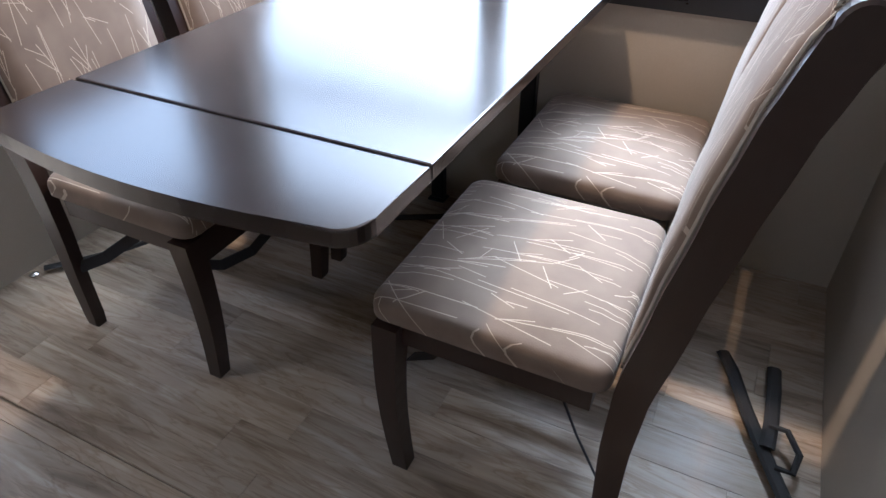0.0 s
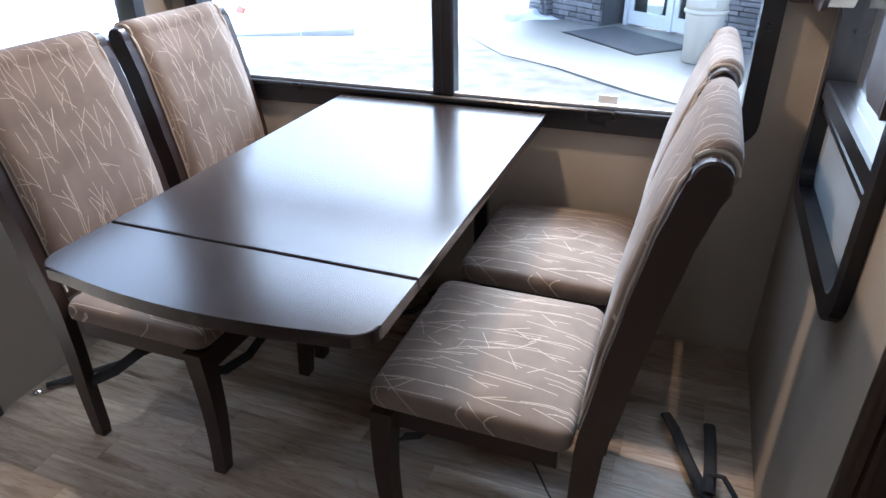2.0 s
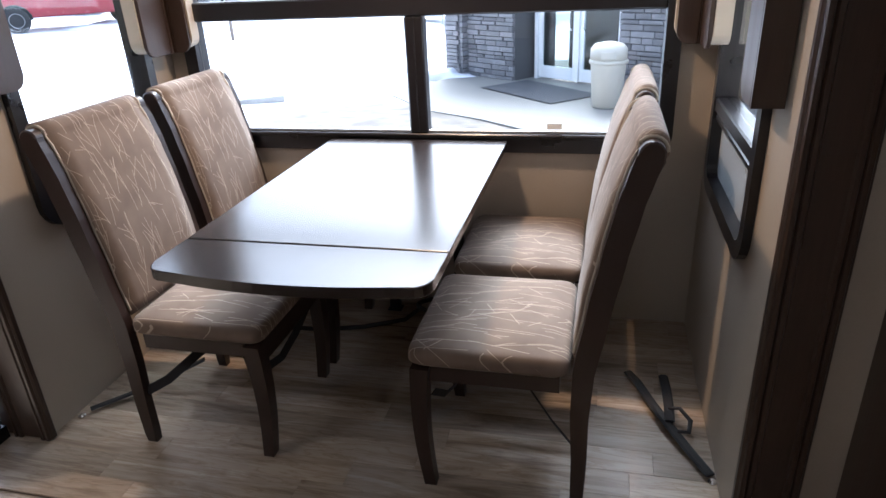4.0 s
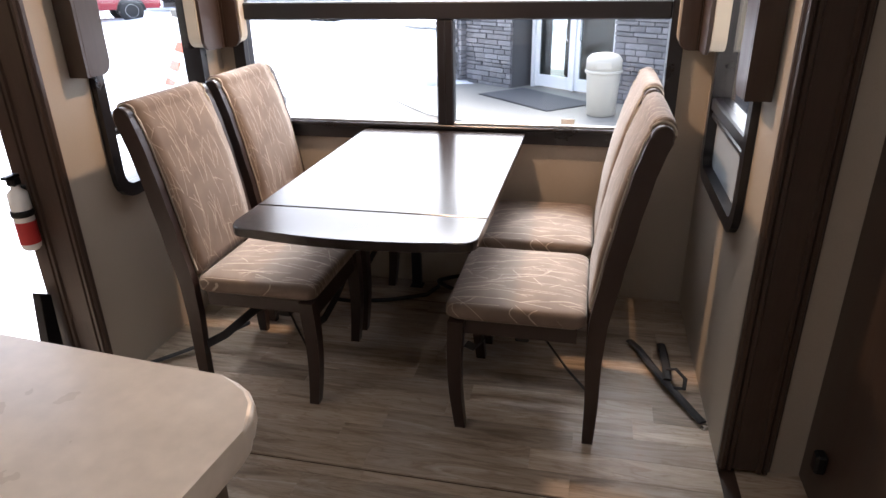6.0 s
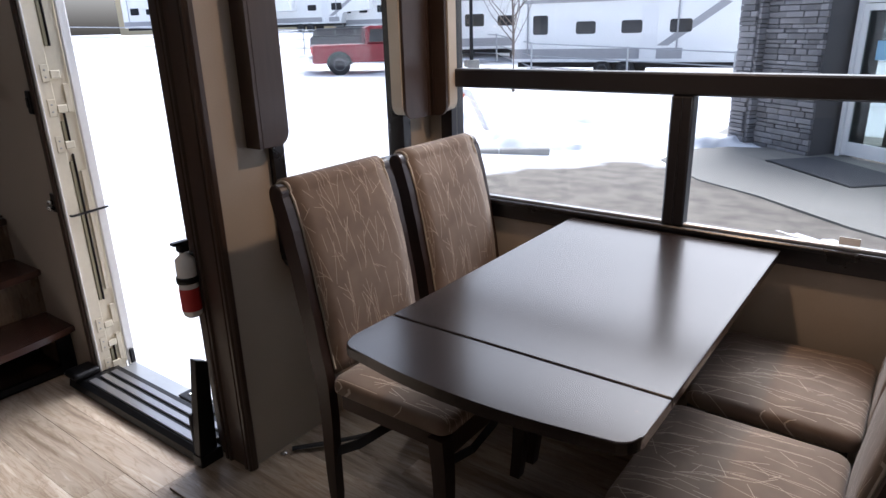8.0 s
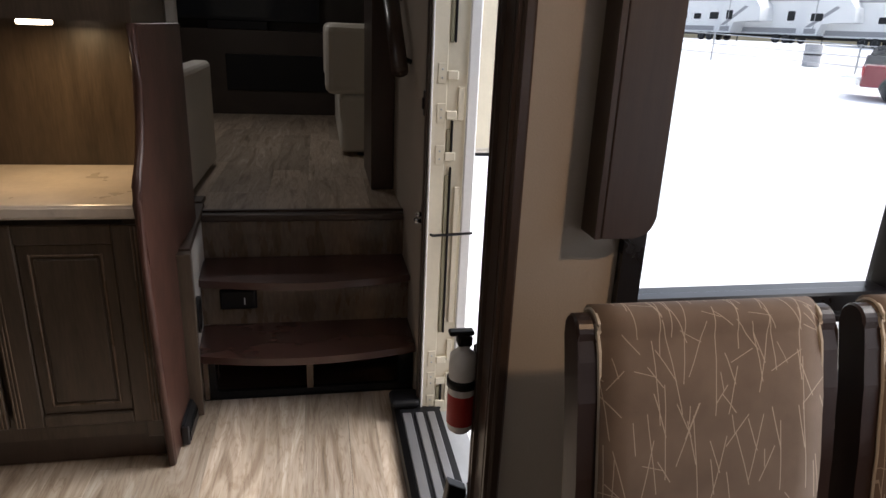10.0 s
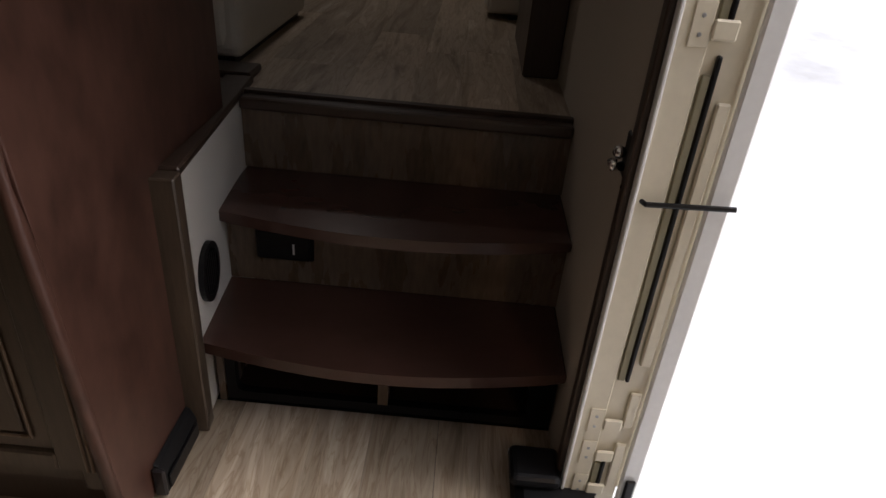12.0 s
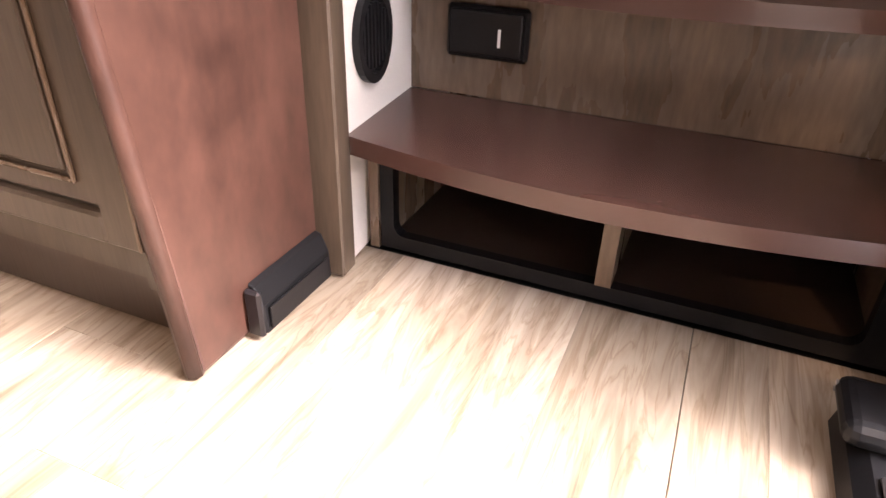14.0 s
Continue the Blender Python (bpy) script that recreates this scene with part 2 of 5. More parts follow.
def ground_mat():
    """Trodden snow over a wet gravel and asphalt lot."""
    m = bpy.data.materials.new("snowy_lot")
    m.use_nodes = True
    n, l = m.node_tree.nodes, m.node_tree.links
    b = n["Principled BSDF"]
    geo = n.new("ShaderNodeNewGeometry")
    sep = n.new("ShaderNodeSeparateXYZ")
    l.new(geo.outputs["Position"], sep.inputs[0])
    # bare tan patch: an oval in front of the entrance
    def axis(out, centre, half):
        s = n.new("ShaderNodeMath"); s.operation = "SUBTRACT"; s.inputs[1].default_value = centre
        l.new(sep.outputs[out], s.inputs[0])
        d = n.new("ShaderNodeMath"); d.operation = "DIVIDE"; d.inputs[1].default_value = half
        l.new(s.outputs[0], d.inputs[0])
        q = n.new("ShaderNodeMath"); q.operation = "MULTIPLY"
        l.new(d.outputs[0], q.inputs[0]); l.new(d.outputs[0], q.inputs[1])
        return q
    qx, qy = axis("X", -1.8, 3.5), axis("Y", 6.3, 3.9)
    sm = n.new("ShaderNodeMath"); sm.operation = "ADD"
    l.new(qx.outputs[0], sm.inputs[0]); l.new(qy.outputs[0], sm.inputs[1])
    no = n.new("ShaderNodeTexNoise"); no.inputs["Scale"].default_value, no.inputs["Detail"].default_value = 0.55, 7.0
    l.new(geo.outputs["Position"], no.inputs["Vector"])
    nn = n.new("ShaderNodeMath"); nn.operation = "MULTIPLY_ADD"
    l.new(no.outputs["Fac"], nn.inputs[0]); nn.inputs[1].default_value = 1.1
    l.new(sm.outputs[0], nn.inputs[2])
    patch = ramp(n, [(0.0, (1, 1, 1)), (0.5, (1, 1, 1)), (0.56, (0, 0, 0))])
    dv = n.new("ShaderNodeMath"); dv.operation = "MULTIPLY"; dv.inputs[1].default_value = 0.35
    l.new(nn.outputs[0], dv.inputs[0]); l.new(dv.outputs[0], patch.inputs[0])
    n2 = n.new("ShaderNodeTexNoise"); n2.inputs["Scale"].default_value, n2.inputs["Detail"].default_value = 0.22, 8.0
    l.new(geo.outputs["Position"], n2.inputs["Vector"])
    wet = ramp(n, [(0.32, (0.34, 0.33, 0.32)), (0.41, (0.66, 0.67, 0.69)), (0.5, (0.82, 0.83, 0.85))])
    l.new(n2.outputs["Fac"], wet.inputs[0])
    n3 = n.new("ShaderNodeTexNoise"); n3.inputs["Scale"].default_value, n3.inputs["Detail"].default_value = 3.0, 8.0
    l.new(geo.outputs["Position"], n3.inputs["Vector"])
    tan = ramp(n, [(0.35, (0.098, 0.084, 0.068)), (0.6, (0.165, 0.145, 0.118))])
    l.new(n3.outputs["Fac"], tan.inputs[0])
    mix = n.new("ShaderNodeMix"); mix.data_type = "RGBA"
    l.new(patch.outputs[0], mix.inputs["Factor"]); l.new(wet.outputs[0], mix.inputs["A"]); l.new(tan.outputs[0], mix.inputs["B"])
    l.new(mix.outputs["Result"], b.inputs["Base Color"])
    b.inputs["Roughness"].default_value = 0.8
    bp = n.new("ShaderNodeBump"); bp.inputs["Strength"].default_value, bp.inputs["Distance"].default_value = 0.4, 0.03
    l.new(n3.outputs["Fac"], bp.inputs["Height"]); l.new(bp.outputs[0], b.inputs["Normal"])
    return m


def emit_mat(name, colour, power):
    m = bpy.data.materials.new(name)
    m.use_nodes = True
    b = m.node_tree.nodes["Principled BSDF"]
    b.inputs["Emission Color"].default_value, b.inputs["Emission Strength"].default_value = (*colour, 1), power
    return m


WALL = mat("beige_wall_vinyl", (0.42, 0.37, 0.305), 0.5, vary=0.06, scale=3.0, fine=0.05, fine_scale=220, bump=0.25, bump_scale=320)
CEIL = mat("white_ceiling_vinyl", (0.75, 0.73, 0.69), 0.6, vary=0.04)
ESPRESSO = mat("espresso_wood", (0.024, 0.013, 0.010), 0.36, vary=0.30, scale=5, stretch=(1, 1, 0.25), fine=0.18, fine_scale=70, bump=0.12)
TABLE = mat("espresso_tabletop_laminate", (0.019, 0.0135, 0.012), 0.22, vary=0.25, scale=4, stretch=(2.5, 0.22, 1), fine=0.20, fine_scale=45, bump=0.03, spec=0.74, rough_vary=0.02)
TRIM = mat("dark_brown_trim_wood", (0.046, 0.029, 0.021), 0.36, vary=0.30, scale=5, stretch=(4, 4, 0.3), fine=0.2, fine_scale=40, bump=0.1)
OAK = mat("smoky_oak_laminate", (0.132, 0.092, 0.062), 0.28, vary=0.55, scale=6, stretch=(2.6, 2.6, 0.6), fine=0.55, fine_scale=34, bump=0.1)
CABINET = mat("stained_maple_cabinet", (0.064, 0.047, 0.033), 0.34, vary=0.6, scale=4, stretch=(5, 5, 0.5), fine=0.4, fine_scale=30, bump=0.08)
REDWOOD = mat("mahogany_laminate", (0.058, 0.028, 0.021), 0.34, spec=0.35, vary=0.9, scale=7, stretch=(1.3, 1, 0.7), fine=0.6, fine_scale=24, bump=0, rough_vary=0.0)
TREAD = mat("dark_mahogany_tread_laminate", (0.064, 0.032, 0.025), 0.26, vary=0.4, scale=5, stretch=(1, 0.6, 1), fine=0.12, fine_scale=28, bump=0, rough_vary=0.0)
BLACK = mat("black_plastic", (0.008, 0.008, 0.009), 0.38, vary=0.2, fine_scale=150, bump=0.06, spec=0.24)
FRAME = mat("black_window_frame", (0.012, 0.011, 0.013), 0.30, vary=0.15, bump=0.03)
RUBBER = mat("black_webbing", (0.014, 0.013, 0.014), 0.75, vary=0.25, fine_scale=400, bump=0.4)
GREYPAD = mat("grey_tread_pad", (0.10, 0.10, 0.105), 0.8, vary=0.2, fine_scale=250, bump=0.5)
RIBMETAL = mat("satin_grey_aluminium", (0.30, 0.30, 0.31), 0.32, 0.8, vary=0.15, fine_scale=200, bump=0.05)
COUNTER = mat("marbled_cream_laminate", (0.62, 0.545, 0.46), 0.30, vary=0.24, scale=9, fine=0.12, fine_scale=45, bump=0.02)
CREAM = mat("cream_painted_aluminium", (0.70, 0.64, 0.50), 0.40, vary=0.05, bump=0.03)
PANELW = mat("pale_grey_panel_vinyl", (0.60, 0.575, 0.54), 0.6, vary=0.05, fine=0.06, fine_scale=260, bump=0.25, bump_scale=300)
VALANCE = mat("cream_valance_fabric", (0.47, 0.42, 0.34), 0.8, vary=0.06, fine_scale=300, bump=0.3)
CHROME = mat("polished_steel", (0.72, 0.72, 0.72), 0.18, 1.0, vary=0.05, bump=0.0)
LEATHER = mat("off_white_leather", (0.60, 0.56, 0.49), 0.5, vary=0.08, scale=5, fine_scale=180, bump=0.3)
DARKWALL = mat("dark_media_wall_laminate", (0.035, 0.026, 0.021), 0.35, vary=0.3, bump=0.05)
GLASS = glass_mat("window_glass", (0.97, 0.975, 0.97))
SCREEN = screen_mat()
SNOW = mat("old_snow", (0.82, 0.83, 0.86), 0.8, vary=0.10, scale=2.0, fine=0.05, fine_scale=14, bump=0.6, bump_scale=9)
CONCRETE = mat("damp_concrete", (0.215, 0.207, 0.185), 0.75, vary=0.22, scale=0.8, fine=0.08, fine_scale=12, bump=0.3)
KERB = mat("kerb_concrete", (0.34, 0.33, 0.31), 0.85, vary=0.25, scale=3, bump=0.4)
STONE = mat("ledge_stone", (0.18, 0.175, 0.18), 0.75, vary=0.35, scale=4, fine=0.15, fine_scale=25, bump=0.8, bump_scale=12, obj_vary=0.35)
MORTAR = mat("dark_mortar", (0.10, 0.098, 0.10), 0.9, vary=0.2)
WHITE = mat("white_paint", (0.80, 0.80, 0.79), 0.35, vary=0.05, bump=0.0)
RVWHITE = mat("white_gelcoat", (0.86, 0.86, 0.84), 0.3, vary=0.06, scale=1.0, bump=0.0)
RVGREY = mat("grey_decal", (0.34, 0.34, 0.35), 0.35, vary=0.15, bump=0.0)
RVGLASS = mat("dark_tinted_glass", (0.02, 0.022, 0.026), 0.08, vary=0.1, bump=0.0)
DARKPAINT = mat("charcoal_car_paint", (0.045, 0.047, 0.05), 0.3, vary=0.08, bump=0.0)
REDPAINT = mat("red_car_paint", (0.20, 0.014, 0.024), 0.25, vary=0.08, bump=0.0)
TYRE = mat("tyre_rubber", (0.022, 0.022, 0.023), 0.8, vary=0.2, bump=0.2)
OLIVE = mat("olive_rubber", (0.26, 0.235, 0.15), 0.6, vary=0.1, bump=0.05)
TAN = mat("tan_stucco", (0.52, 0.43, 0.27), 0.85, vary=0.08, scale=0.6, bump=0.1)
BINTAN = mat("beige_bin_plastic", (0.50, 0.47, 0.40), 0.55, vary=0.06, bump=0.05)
MATGREY = mat("charcoal_entrance_mat", (0.075, 0.076, 0.08), 0.95, vary=0.2, fine_scale=60, bump=0.5)
BARK = mat("grey_bark", (0.16, 0.13, 0.11), 0.9, vary=0.3, fine_scale=30, bump=0.6)
REDLABEL = mat("red_label", (0.45, 0.03, 0.03), 0.4, bump=0.0)
ORANGE = mat("orange_reflective_board", (0.62, 0.13, 0.06), 0.5, bump=0.0)
GALV = mat("galvanised_steel", (0.42, 0.43, 0.44), 0.4, 0.8, vary=0.15, bump=0.05)
PLANK = plank_mat()
FABRIC = fabric_mat()
GROUND = ground_mat()
DIFFUSER = emit_mat("lamp_diffuser", (1.0, 0.75, 0.5), 3.0)


# ---- mesh helpers ----
def mesh_of(name, bm, material, smooth=False):
    me = bpy.data.meshes.new(name)
    bmesh.ops.recalc_face_normals(bm, faces=bm.faces)
    bm.to_mesh(me)
    bm.free()
    if material:
        me.materials.append(material)
    if smooth:
        for p in me.polygons:
            p.use_smooth = True
    return me


def part(name, bm, material, parent=None, label="", smooth=False):
    ob = new(name, mesh_of(name, bm, material, smooth))
    if parent:
        ob.parent = parent
    return tagged(ob, label)


def thing(name, label, category, where=(0, 0, 0), rz=0.0, group="", kind=""):
    ob = new(name)
    ob.empty_display_size = 0.1
    ob.matrix_basis = pose(*where, 0, 0, rz)
    return tagged(ob, label, category, group, kind)


def solo(name, bm, material, label, category, group="", kind="", smooth=False):
    return tagged(part(name, bm, material, None, label, smooth), label, category, group, kind)


def box(bm, x0, x1, y0, y1, z0, z1, bevel=0.0, seg=1):
    r = bmesh.ops.create_cube(bm, size=1.0, matrix=Matrix.LocRotScale(((x0 + x1) / 2, (y0 + y1) / 2, (z0 + z1) / 2), None, (abs(x1 - x0), abs(y1 - y0), abs(z1 - z0))))
    if bevel:
        edges = list({e for v in r["verts"] for e in v.link_edges})
        bmesh.ops.bevel(bm, geom=edges, offset=bevel, segments=seg, profile=0.5, affect="EDGES")
    return bm


def boxes(*rows, bevel=0.0, seg=1):
    bm = bmesh.new()
    for r in rows:
        box(bm, *r, bevel=bevel, seg=seg)
    return bm


AX = {"x": (1, 2, 0), "y": (0, 2, 1), "z": (0, 1, 2)}


def prism(bm, outline, axis, a, b, bevel=0.0, seg=2):
    """The outline, in the plane across the axis, drawn out from a to b."""
    i, j, k = AX[axis]
    def at(u, v, w):
        p = [0, 0, 0]
        p[i], p[j], p[k] = u, v, w
        return p
    lo = [bm.verts.new(at(u, v, a)) for u, v in outline]
    hi = [bm.verts.new(at(u, v, b)) for u, v in outline]
    n = len(outline)
    faces = [bm.faces.new(lo), bm.faces.new(list(reversed(hi)))]
    for q in range(n):
        faces.append(bm.faces.new((lo[q], lo[(q + 1) % n], hi[(q + 1) % n], hi[q])))
    if bevel:
        caps = [e for f in faces[:2] for e in f.edges]
        bmesh.ops.bevel(bm, geom=list(set(caps)), offset=bevel, segments=seg, profile=0.5, affect="EDGES")
    return bm


def rounded(u0, u1, v0, v1, r, n=5, corners=(1, 1, 1, 1)):
    """A rectangle with rounded corners: low-low, high-low, high-high, low-high."""
    out = []
    for k, (cu, cv, a0) in enumerate([(u0 + r, v0 + r, 180), (u1 - r, v0 + r, 270), (u1 - r, v1 - r, 0), (u0 + r, v1 - r, 90)]):
        if corners[k]:
            out += [(cu + r * math.cos(radians(a0 + 90 * t / n)), cv + r * math.sin(radians(a0 + 90 * t / n))) for t in range(n + 1)]
        else:
            out.append(((u0, v0), (u1, v0), (u1, v1), (u0, v1))[k])
    return out


def ring(bm, axis, a, b, outer, inner):
    """A frame between two outlines of equal count, from a to b along the axis."""
    i, j, k = AX[axis]
    def at(p, w):
        q = [0, 0, 0]
        q[i], q[j], q[k] = p[0], p[1], w
        return bm.verts.new(q)
    n = len(outer)
    oa, ob_, ia, ib = ([at(p, w) for p in some] for some, w in ((outer, a), (outer, b), (inner, a), (inner, b)))
    for q in range(n):
        w = (q + 1) % n
        bm.faces.new((oa[q], oa[w], ob_[w], ob_[q]))
        bm.faces.new((ia[q], ib[q], ib[w], ia[w]))
        bm.faces.new((oa[q], ia[q], ia[w], oa[w]))
        bm.faces.new((ob_[q], ob_[w], ib[w], ib[q]))
    return bm


def tube(bm, points, radius, sides=8, flat=1.0, taper=1.0):
    """A round or flat rod along points."""
    pts = [Vector(p) for p in points]
    rings = []
    for k, p in enumerate(pts):
        d = (pts[min(k + 1, len(pts) - 1)] - pts[max(k - 1, 0)]).normalized()
        side = d.cross(Vector((0, 0, 1)))
        side = side.normalized() if side.length > 0.05 else Vector((1, 0, 0))
        up = side.cross(d).normalized()
        r = radius * (1 + (taper - 1) * k / max(1, len(pts) - 1))
        rings.append([bm.verts.new(p + side * r * math.cos(2 * math.pi * s / sides) + up * r * flat * math.sin(2 * math.pi * s / sides)) for s in range(sides)])
    for a, b in zip(rings, rings[1:]):
        for s in range(sides):
            bm.faces.new((a[s], a[(s + 1) % sides], b[(s + 1) % sides], b[s]))
    bm.faces.new(rings[0])
    bm.faces.new(list(reversed(rings[-1])))
    return bm


def lathe(bm, profile, centre=(0, 0, 0), sides=20, axis="z"):
    """Turns (radius, height) pairs round an axis."""
    rings = []
    for r, h in profile:
        row = []
        for s in range(sides):
            c, d = r * math.cos(2 * math.pi * s / sides), r * math.sin(2 * math.pi * s / sides)
            p = {"z": (c, d, h), "y": (c, h, d), "x": (h, c, d)}[axis]
            row.append(bm.verts.new(Vector(centre) + Vector(p)))
        rings.append(row)
    for a, b in zip(rings, rings[1:]):
        for s in range(sides):
            bm.faces.new((a[s], a[(s + 1) % sides], b[(s + 1) % sides], b[s]))
    bm.faces.new(list(reversed(rings[0])))
    bm.faces.new(rings[-1])
    return bm


def structure(name, bm, material, label):
    return solo(name, bm, material, label, name.split("_")[0], kind="structure")


# ---- plan ----
XL, XR, YB = -1.02, 1.065, 1.05     # dinette slide: end walls and window wall, inner faces
SL = 0.004                          # slide floor above the main floor
DL, DR = -2.08, -1.20               # entry door opening
STEP_X, UP_Z = -2.29, 0.642
KNEE_Y = -0.845
ZC, ZS = 2.35, 2.05                 # ceilings

# main shell
structure("wall_entry", boxes((DR, XL - 0.05, 0, 0.07, -0.05, ZC), (-3.25, DL, 0, 0.07, -0.05, ZC), (DL, DR, 0, 0.07, 1.98, ZC), (XL - 0.05, XR + 0.05, 0, 0.07, ZS + 0.04, ZC), (XR + 0.05, 3.0, 0, 0.07, -0.05, ZC)), WALL, "beige vinyl entry wall with a door opening")
structure("subfloor", boxes((-6.37, 3.07, -2.52, 0.07, -0.25, -0.052), (XL - 0.05, XR + 0.05, 0.071, YB + 0.05, -0.15, -0.002)), BLACK, "dark underside of the vehicle floor")
structure("wall_kitchen", boxes((-6.3, 3.0, -2.52, -2.45, 0, ZC)), WALL, "plain beige vinyl wall behind the kitchen")
structure("wall_rear", boxes((3.0, 3.07, -2.52, 0.07, 0, ZC)), WALL, "plain beige vinyl rear wall")
structure("wall_front", boxes((-6.37, -6.3, -2.52, 0.9, 0, ZC + 0.5)), DARKWALL, "dark laminate media wall at the front end")
structure("ceiling", boxes((-6.37, 3.07, -2.52, 0.07, ZC, ZC + 0.06)), CEIL, "white vinyl ceiling panel")
structure("ceiling_slide", boxes((XL - 0.05, XR + 0.05, 0, YB + 0.05, ZS, ZS + 0.04)), CEIL, "white vinyl ceiling of the dinette slide")

# slide walls with their window openings
WX0, WX1, WZ0, WZ1 = -0.90, 0.90, 0.74, 1.74       # back window opening
EY0, EY1, EZ0, EZ1 = 0.24, 0.865, 0.68, 1.66        # end window openings
structure("wall_window", boxes((XL - 0.05, WX0, YB, YB + 0.05, 0, ZS), (WX1, XR + 0.05, YB, YB + 0.05, 0, ZS), (WX0, WX1, YB, YB + 0.05, 0, WZ0), (WX0, WX1, YB, YB + 0.05, WZ1, ZS)), WALL, "beige vinyl wall under the wide dinette window")
for nm, xa, xb in (("wall_slide_front", XL - 0.05, XL), ("wall_slide_rear", XR, XR + 0.05)):
    structure(nm, boxes((xa, xb, 0, EY0, 0, ZS), (xa, xb, EY1, YB, 0, ZS), (xa, xb, EY0, EY1, 0, EZ0), (xa, xb, EY0, EY1, EZ1, ZS)), WALL, "beige vinyl end wall of the dinette slide")

# windows
w = tagged(new("window_1"), "wide black-framed dinette window with two lower sliders", "window", kind="structure")
bm = bmesh.new()
ring(bm, "y", YB - 0.022, YB + 0.06, rounded(-0.945, 0.945, 0.70, 1.78, 0.07), rounded(-0.892, 0.892, 0.768, 1.72, 0.03))
part("window_frame", bm, FRAME, w)
part("transom_bar", boxes((-0.892, 0.892, YB - 0.018, YB + 0.05, 1.200, 1.270), bevel=0.006), FRAME, w)
part("mullion", boxes((-0.026, 0.046, YB - 0.014, YB + 0.045, 0.768, 1.200), bevel=0.006), FRAME, w)
part("window_sill", boxes((-0.86, 0.88, YB - 0.034, YB - 0.022, 0.755, 0.772), bevel=0.004), FRAME, w)
for nm, a, b, c, d in (("pane", -0.892, -0.026, 0.768, 1.200), ("pane", 0.046, 0.892, 0.768, 1.200), ("pane", -0.892, 0.892, 1.270, 1.72)):
    part(nm, boxes((a, b, YB + 0.012, YB + 0.016, c, d)), GLASS, w)
for xa, xb in ((-0.892, -0.026), (0.046, 0.892)):
    part("sash_track", boxes((xa, xb, YB - 0.006, YB + 0.010, 0.7685, 0.780), bevel=0.002), GALV, w, "thin grey sash track")
part("mullion_bead", boxes((0.008, 0.013, YB - 0.020, YB - 0.0145, 0.772, 1.196), bevel=0.001), FRAME, w)
part("latch", boxes((-0.905, -0.888, YB - 0.04, YB - 0.018, 0.86, 0.94), bevel=0.004), BLACK, w)
part("sticker", boxes((0.50, 0.555, YB + 0.006, YB + 0.008, 0.783, 0.806)), WHITE, w, "small white printed window sticker")
for k, (xa, s) in enumerate(((XL, 1), (XR, -1))):
    w = tagged(new("window_%d" % (k + 2)), "black-framed end window with a lower hopper pane", "window", kind="structure")
    bm = bmesh.new()
    ring(bm, "x", xa + s * 0.022, xa - s * 0.06, rounded(0.207, 0.895, 0.645, 1.70, 0.085), rounded(0.252, 0.852, 0.692, 1.65, 0.045))
    part("window_frame", bm, FRAME, w)
    part("sash_rail", boxes((xa - s * 0.05, xa + s * 0.018, 0.252, 0.852, 0.900, 0.945), bevel=0.005), FRAME, w)
    part("sash_rail", boxes((xa - s * 0.05, xa + s * 0.012, 0.252, 0.852, 0.872, 0.892), bevel=0.004), FRAME, w)
    part("pane", boxes((xa - s * 0.016, xa - s * 0.012, 0.252, 0.852, 0.945, 1.65)), GLASS, w)
    part("pane", boxes((xa - s * 0.016, xa - s * 0.012, 0.252, 0.852, 0.692, 0.872)), SCREEN if k else GLASS, w)

# valance boards beside the windows
def wing(axis, wall, s, u0, u1, inner_high, z=1.105):
    """A brown board on a wall, cream on the side towards the window, rounded at its lower window corner."""
    v = thing("window_valance_board", "brown wooden window valance board with cream fabric edge", "valance", group="window valance boards")
    corners = (0, 1, 0, 0) if inner_high else (1, 0, 0, 0)
    bm = prism(bmesh.new(), rounded(u0, u1, z, ZS - 0.01, 0.045, corners=corners), axis, wall + s * 0.004, wall + s * 0.055)
    part("padded_core", bm, VALANCE, v, "cream fabric covered core")
    inset = 0.006
    a, b = (u0, u1 - inset) if inner_high else (u0 + inset, u1)
    bm = prism(bmesh.new(), rounded(a, b, z - 0.012, ZS - 0.01, 0.04, corners=corners), axis, wall + s * 0.056, wall + s * 0.070, bevel=0.003)
    part("face_board", bm, TRIM, v)
    e0, e1 = (u0 - 0.012, u0 - 0.001) if inner_high else (u1 + 0.001, u1 + 0.012)
    i, j, k = AX[axis]
    q = [[0, 0], [0, 0], [0, 0]]
    q[i], q[2], q[k] = [e0, e1], [z - 0.012, ZS - 0.01], sorted((wall + s * 0.004, wall + s * 0.070))
    part("side_board", boxes((*q[0], *q[1], *q[2])), TRIM, v)


wing("x", XL, 1, 0.135, 0.245, True)
wing("x", XL, 1, 0.81, 0.955, False)
wing("x", XR, -1, 0.105, 0.235, True, z=1.085)
wing("x", XR, -1, 0.81, 0.955, False)
wing("y", YB, -1, XL + 0.075, XL + 0.145, True)
wing("y", YB, -1, XR - 0.15, XR - 0.075, False)

# slide opening trim
def slide_trim(name, x0, x1):
    t = tagged(new(name), "dark brown fluted wooden slide-out trim", "trim", kind="structure")
    part("board", boxes((x0, x1, -0.028, -0.004, SL + 0.002, ZS + 0.1), bevel=0.005), TRIM, t)
    for f in (0.10, 0.22, 0.78, 0.90):
        c = x0 + f * (x1 - x0)
        part("bead", prism(bmesh.new(), [(c - 0.009, -0.0275), (c - 0.005, -0.036), (c + 0.005, -0.036), (c + 0.009, -0.0275)], "z", SL + 0.004, ZS + 0.09), TRIM, t)


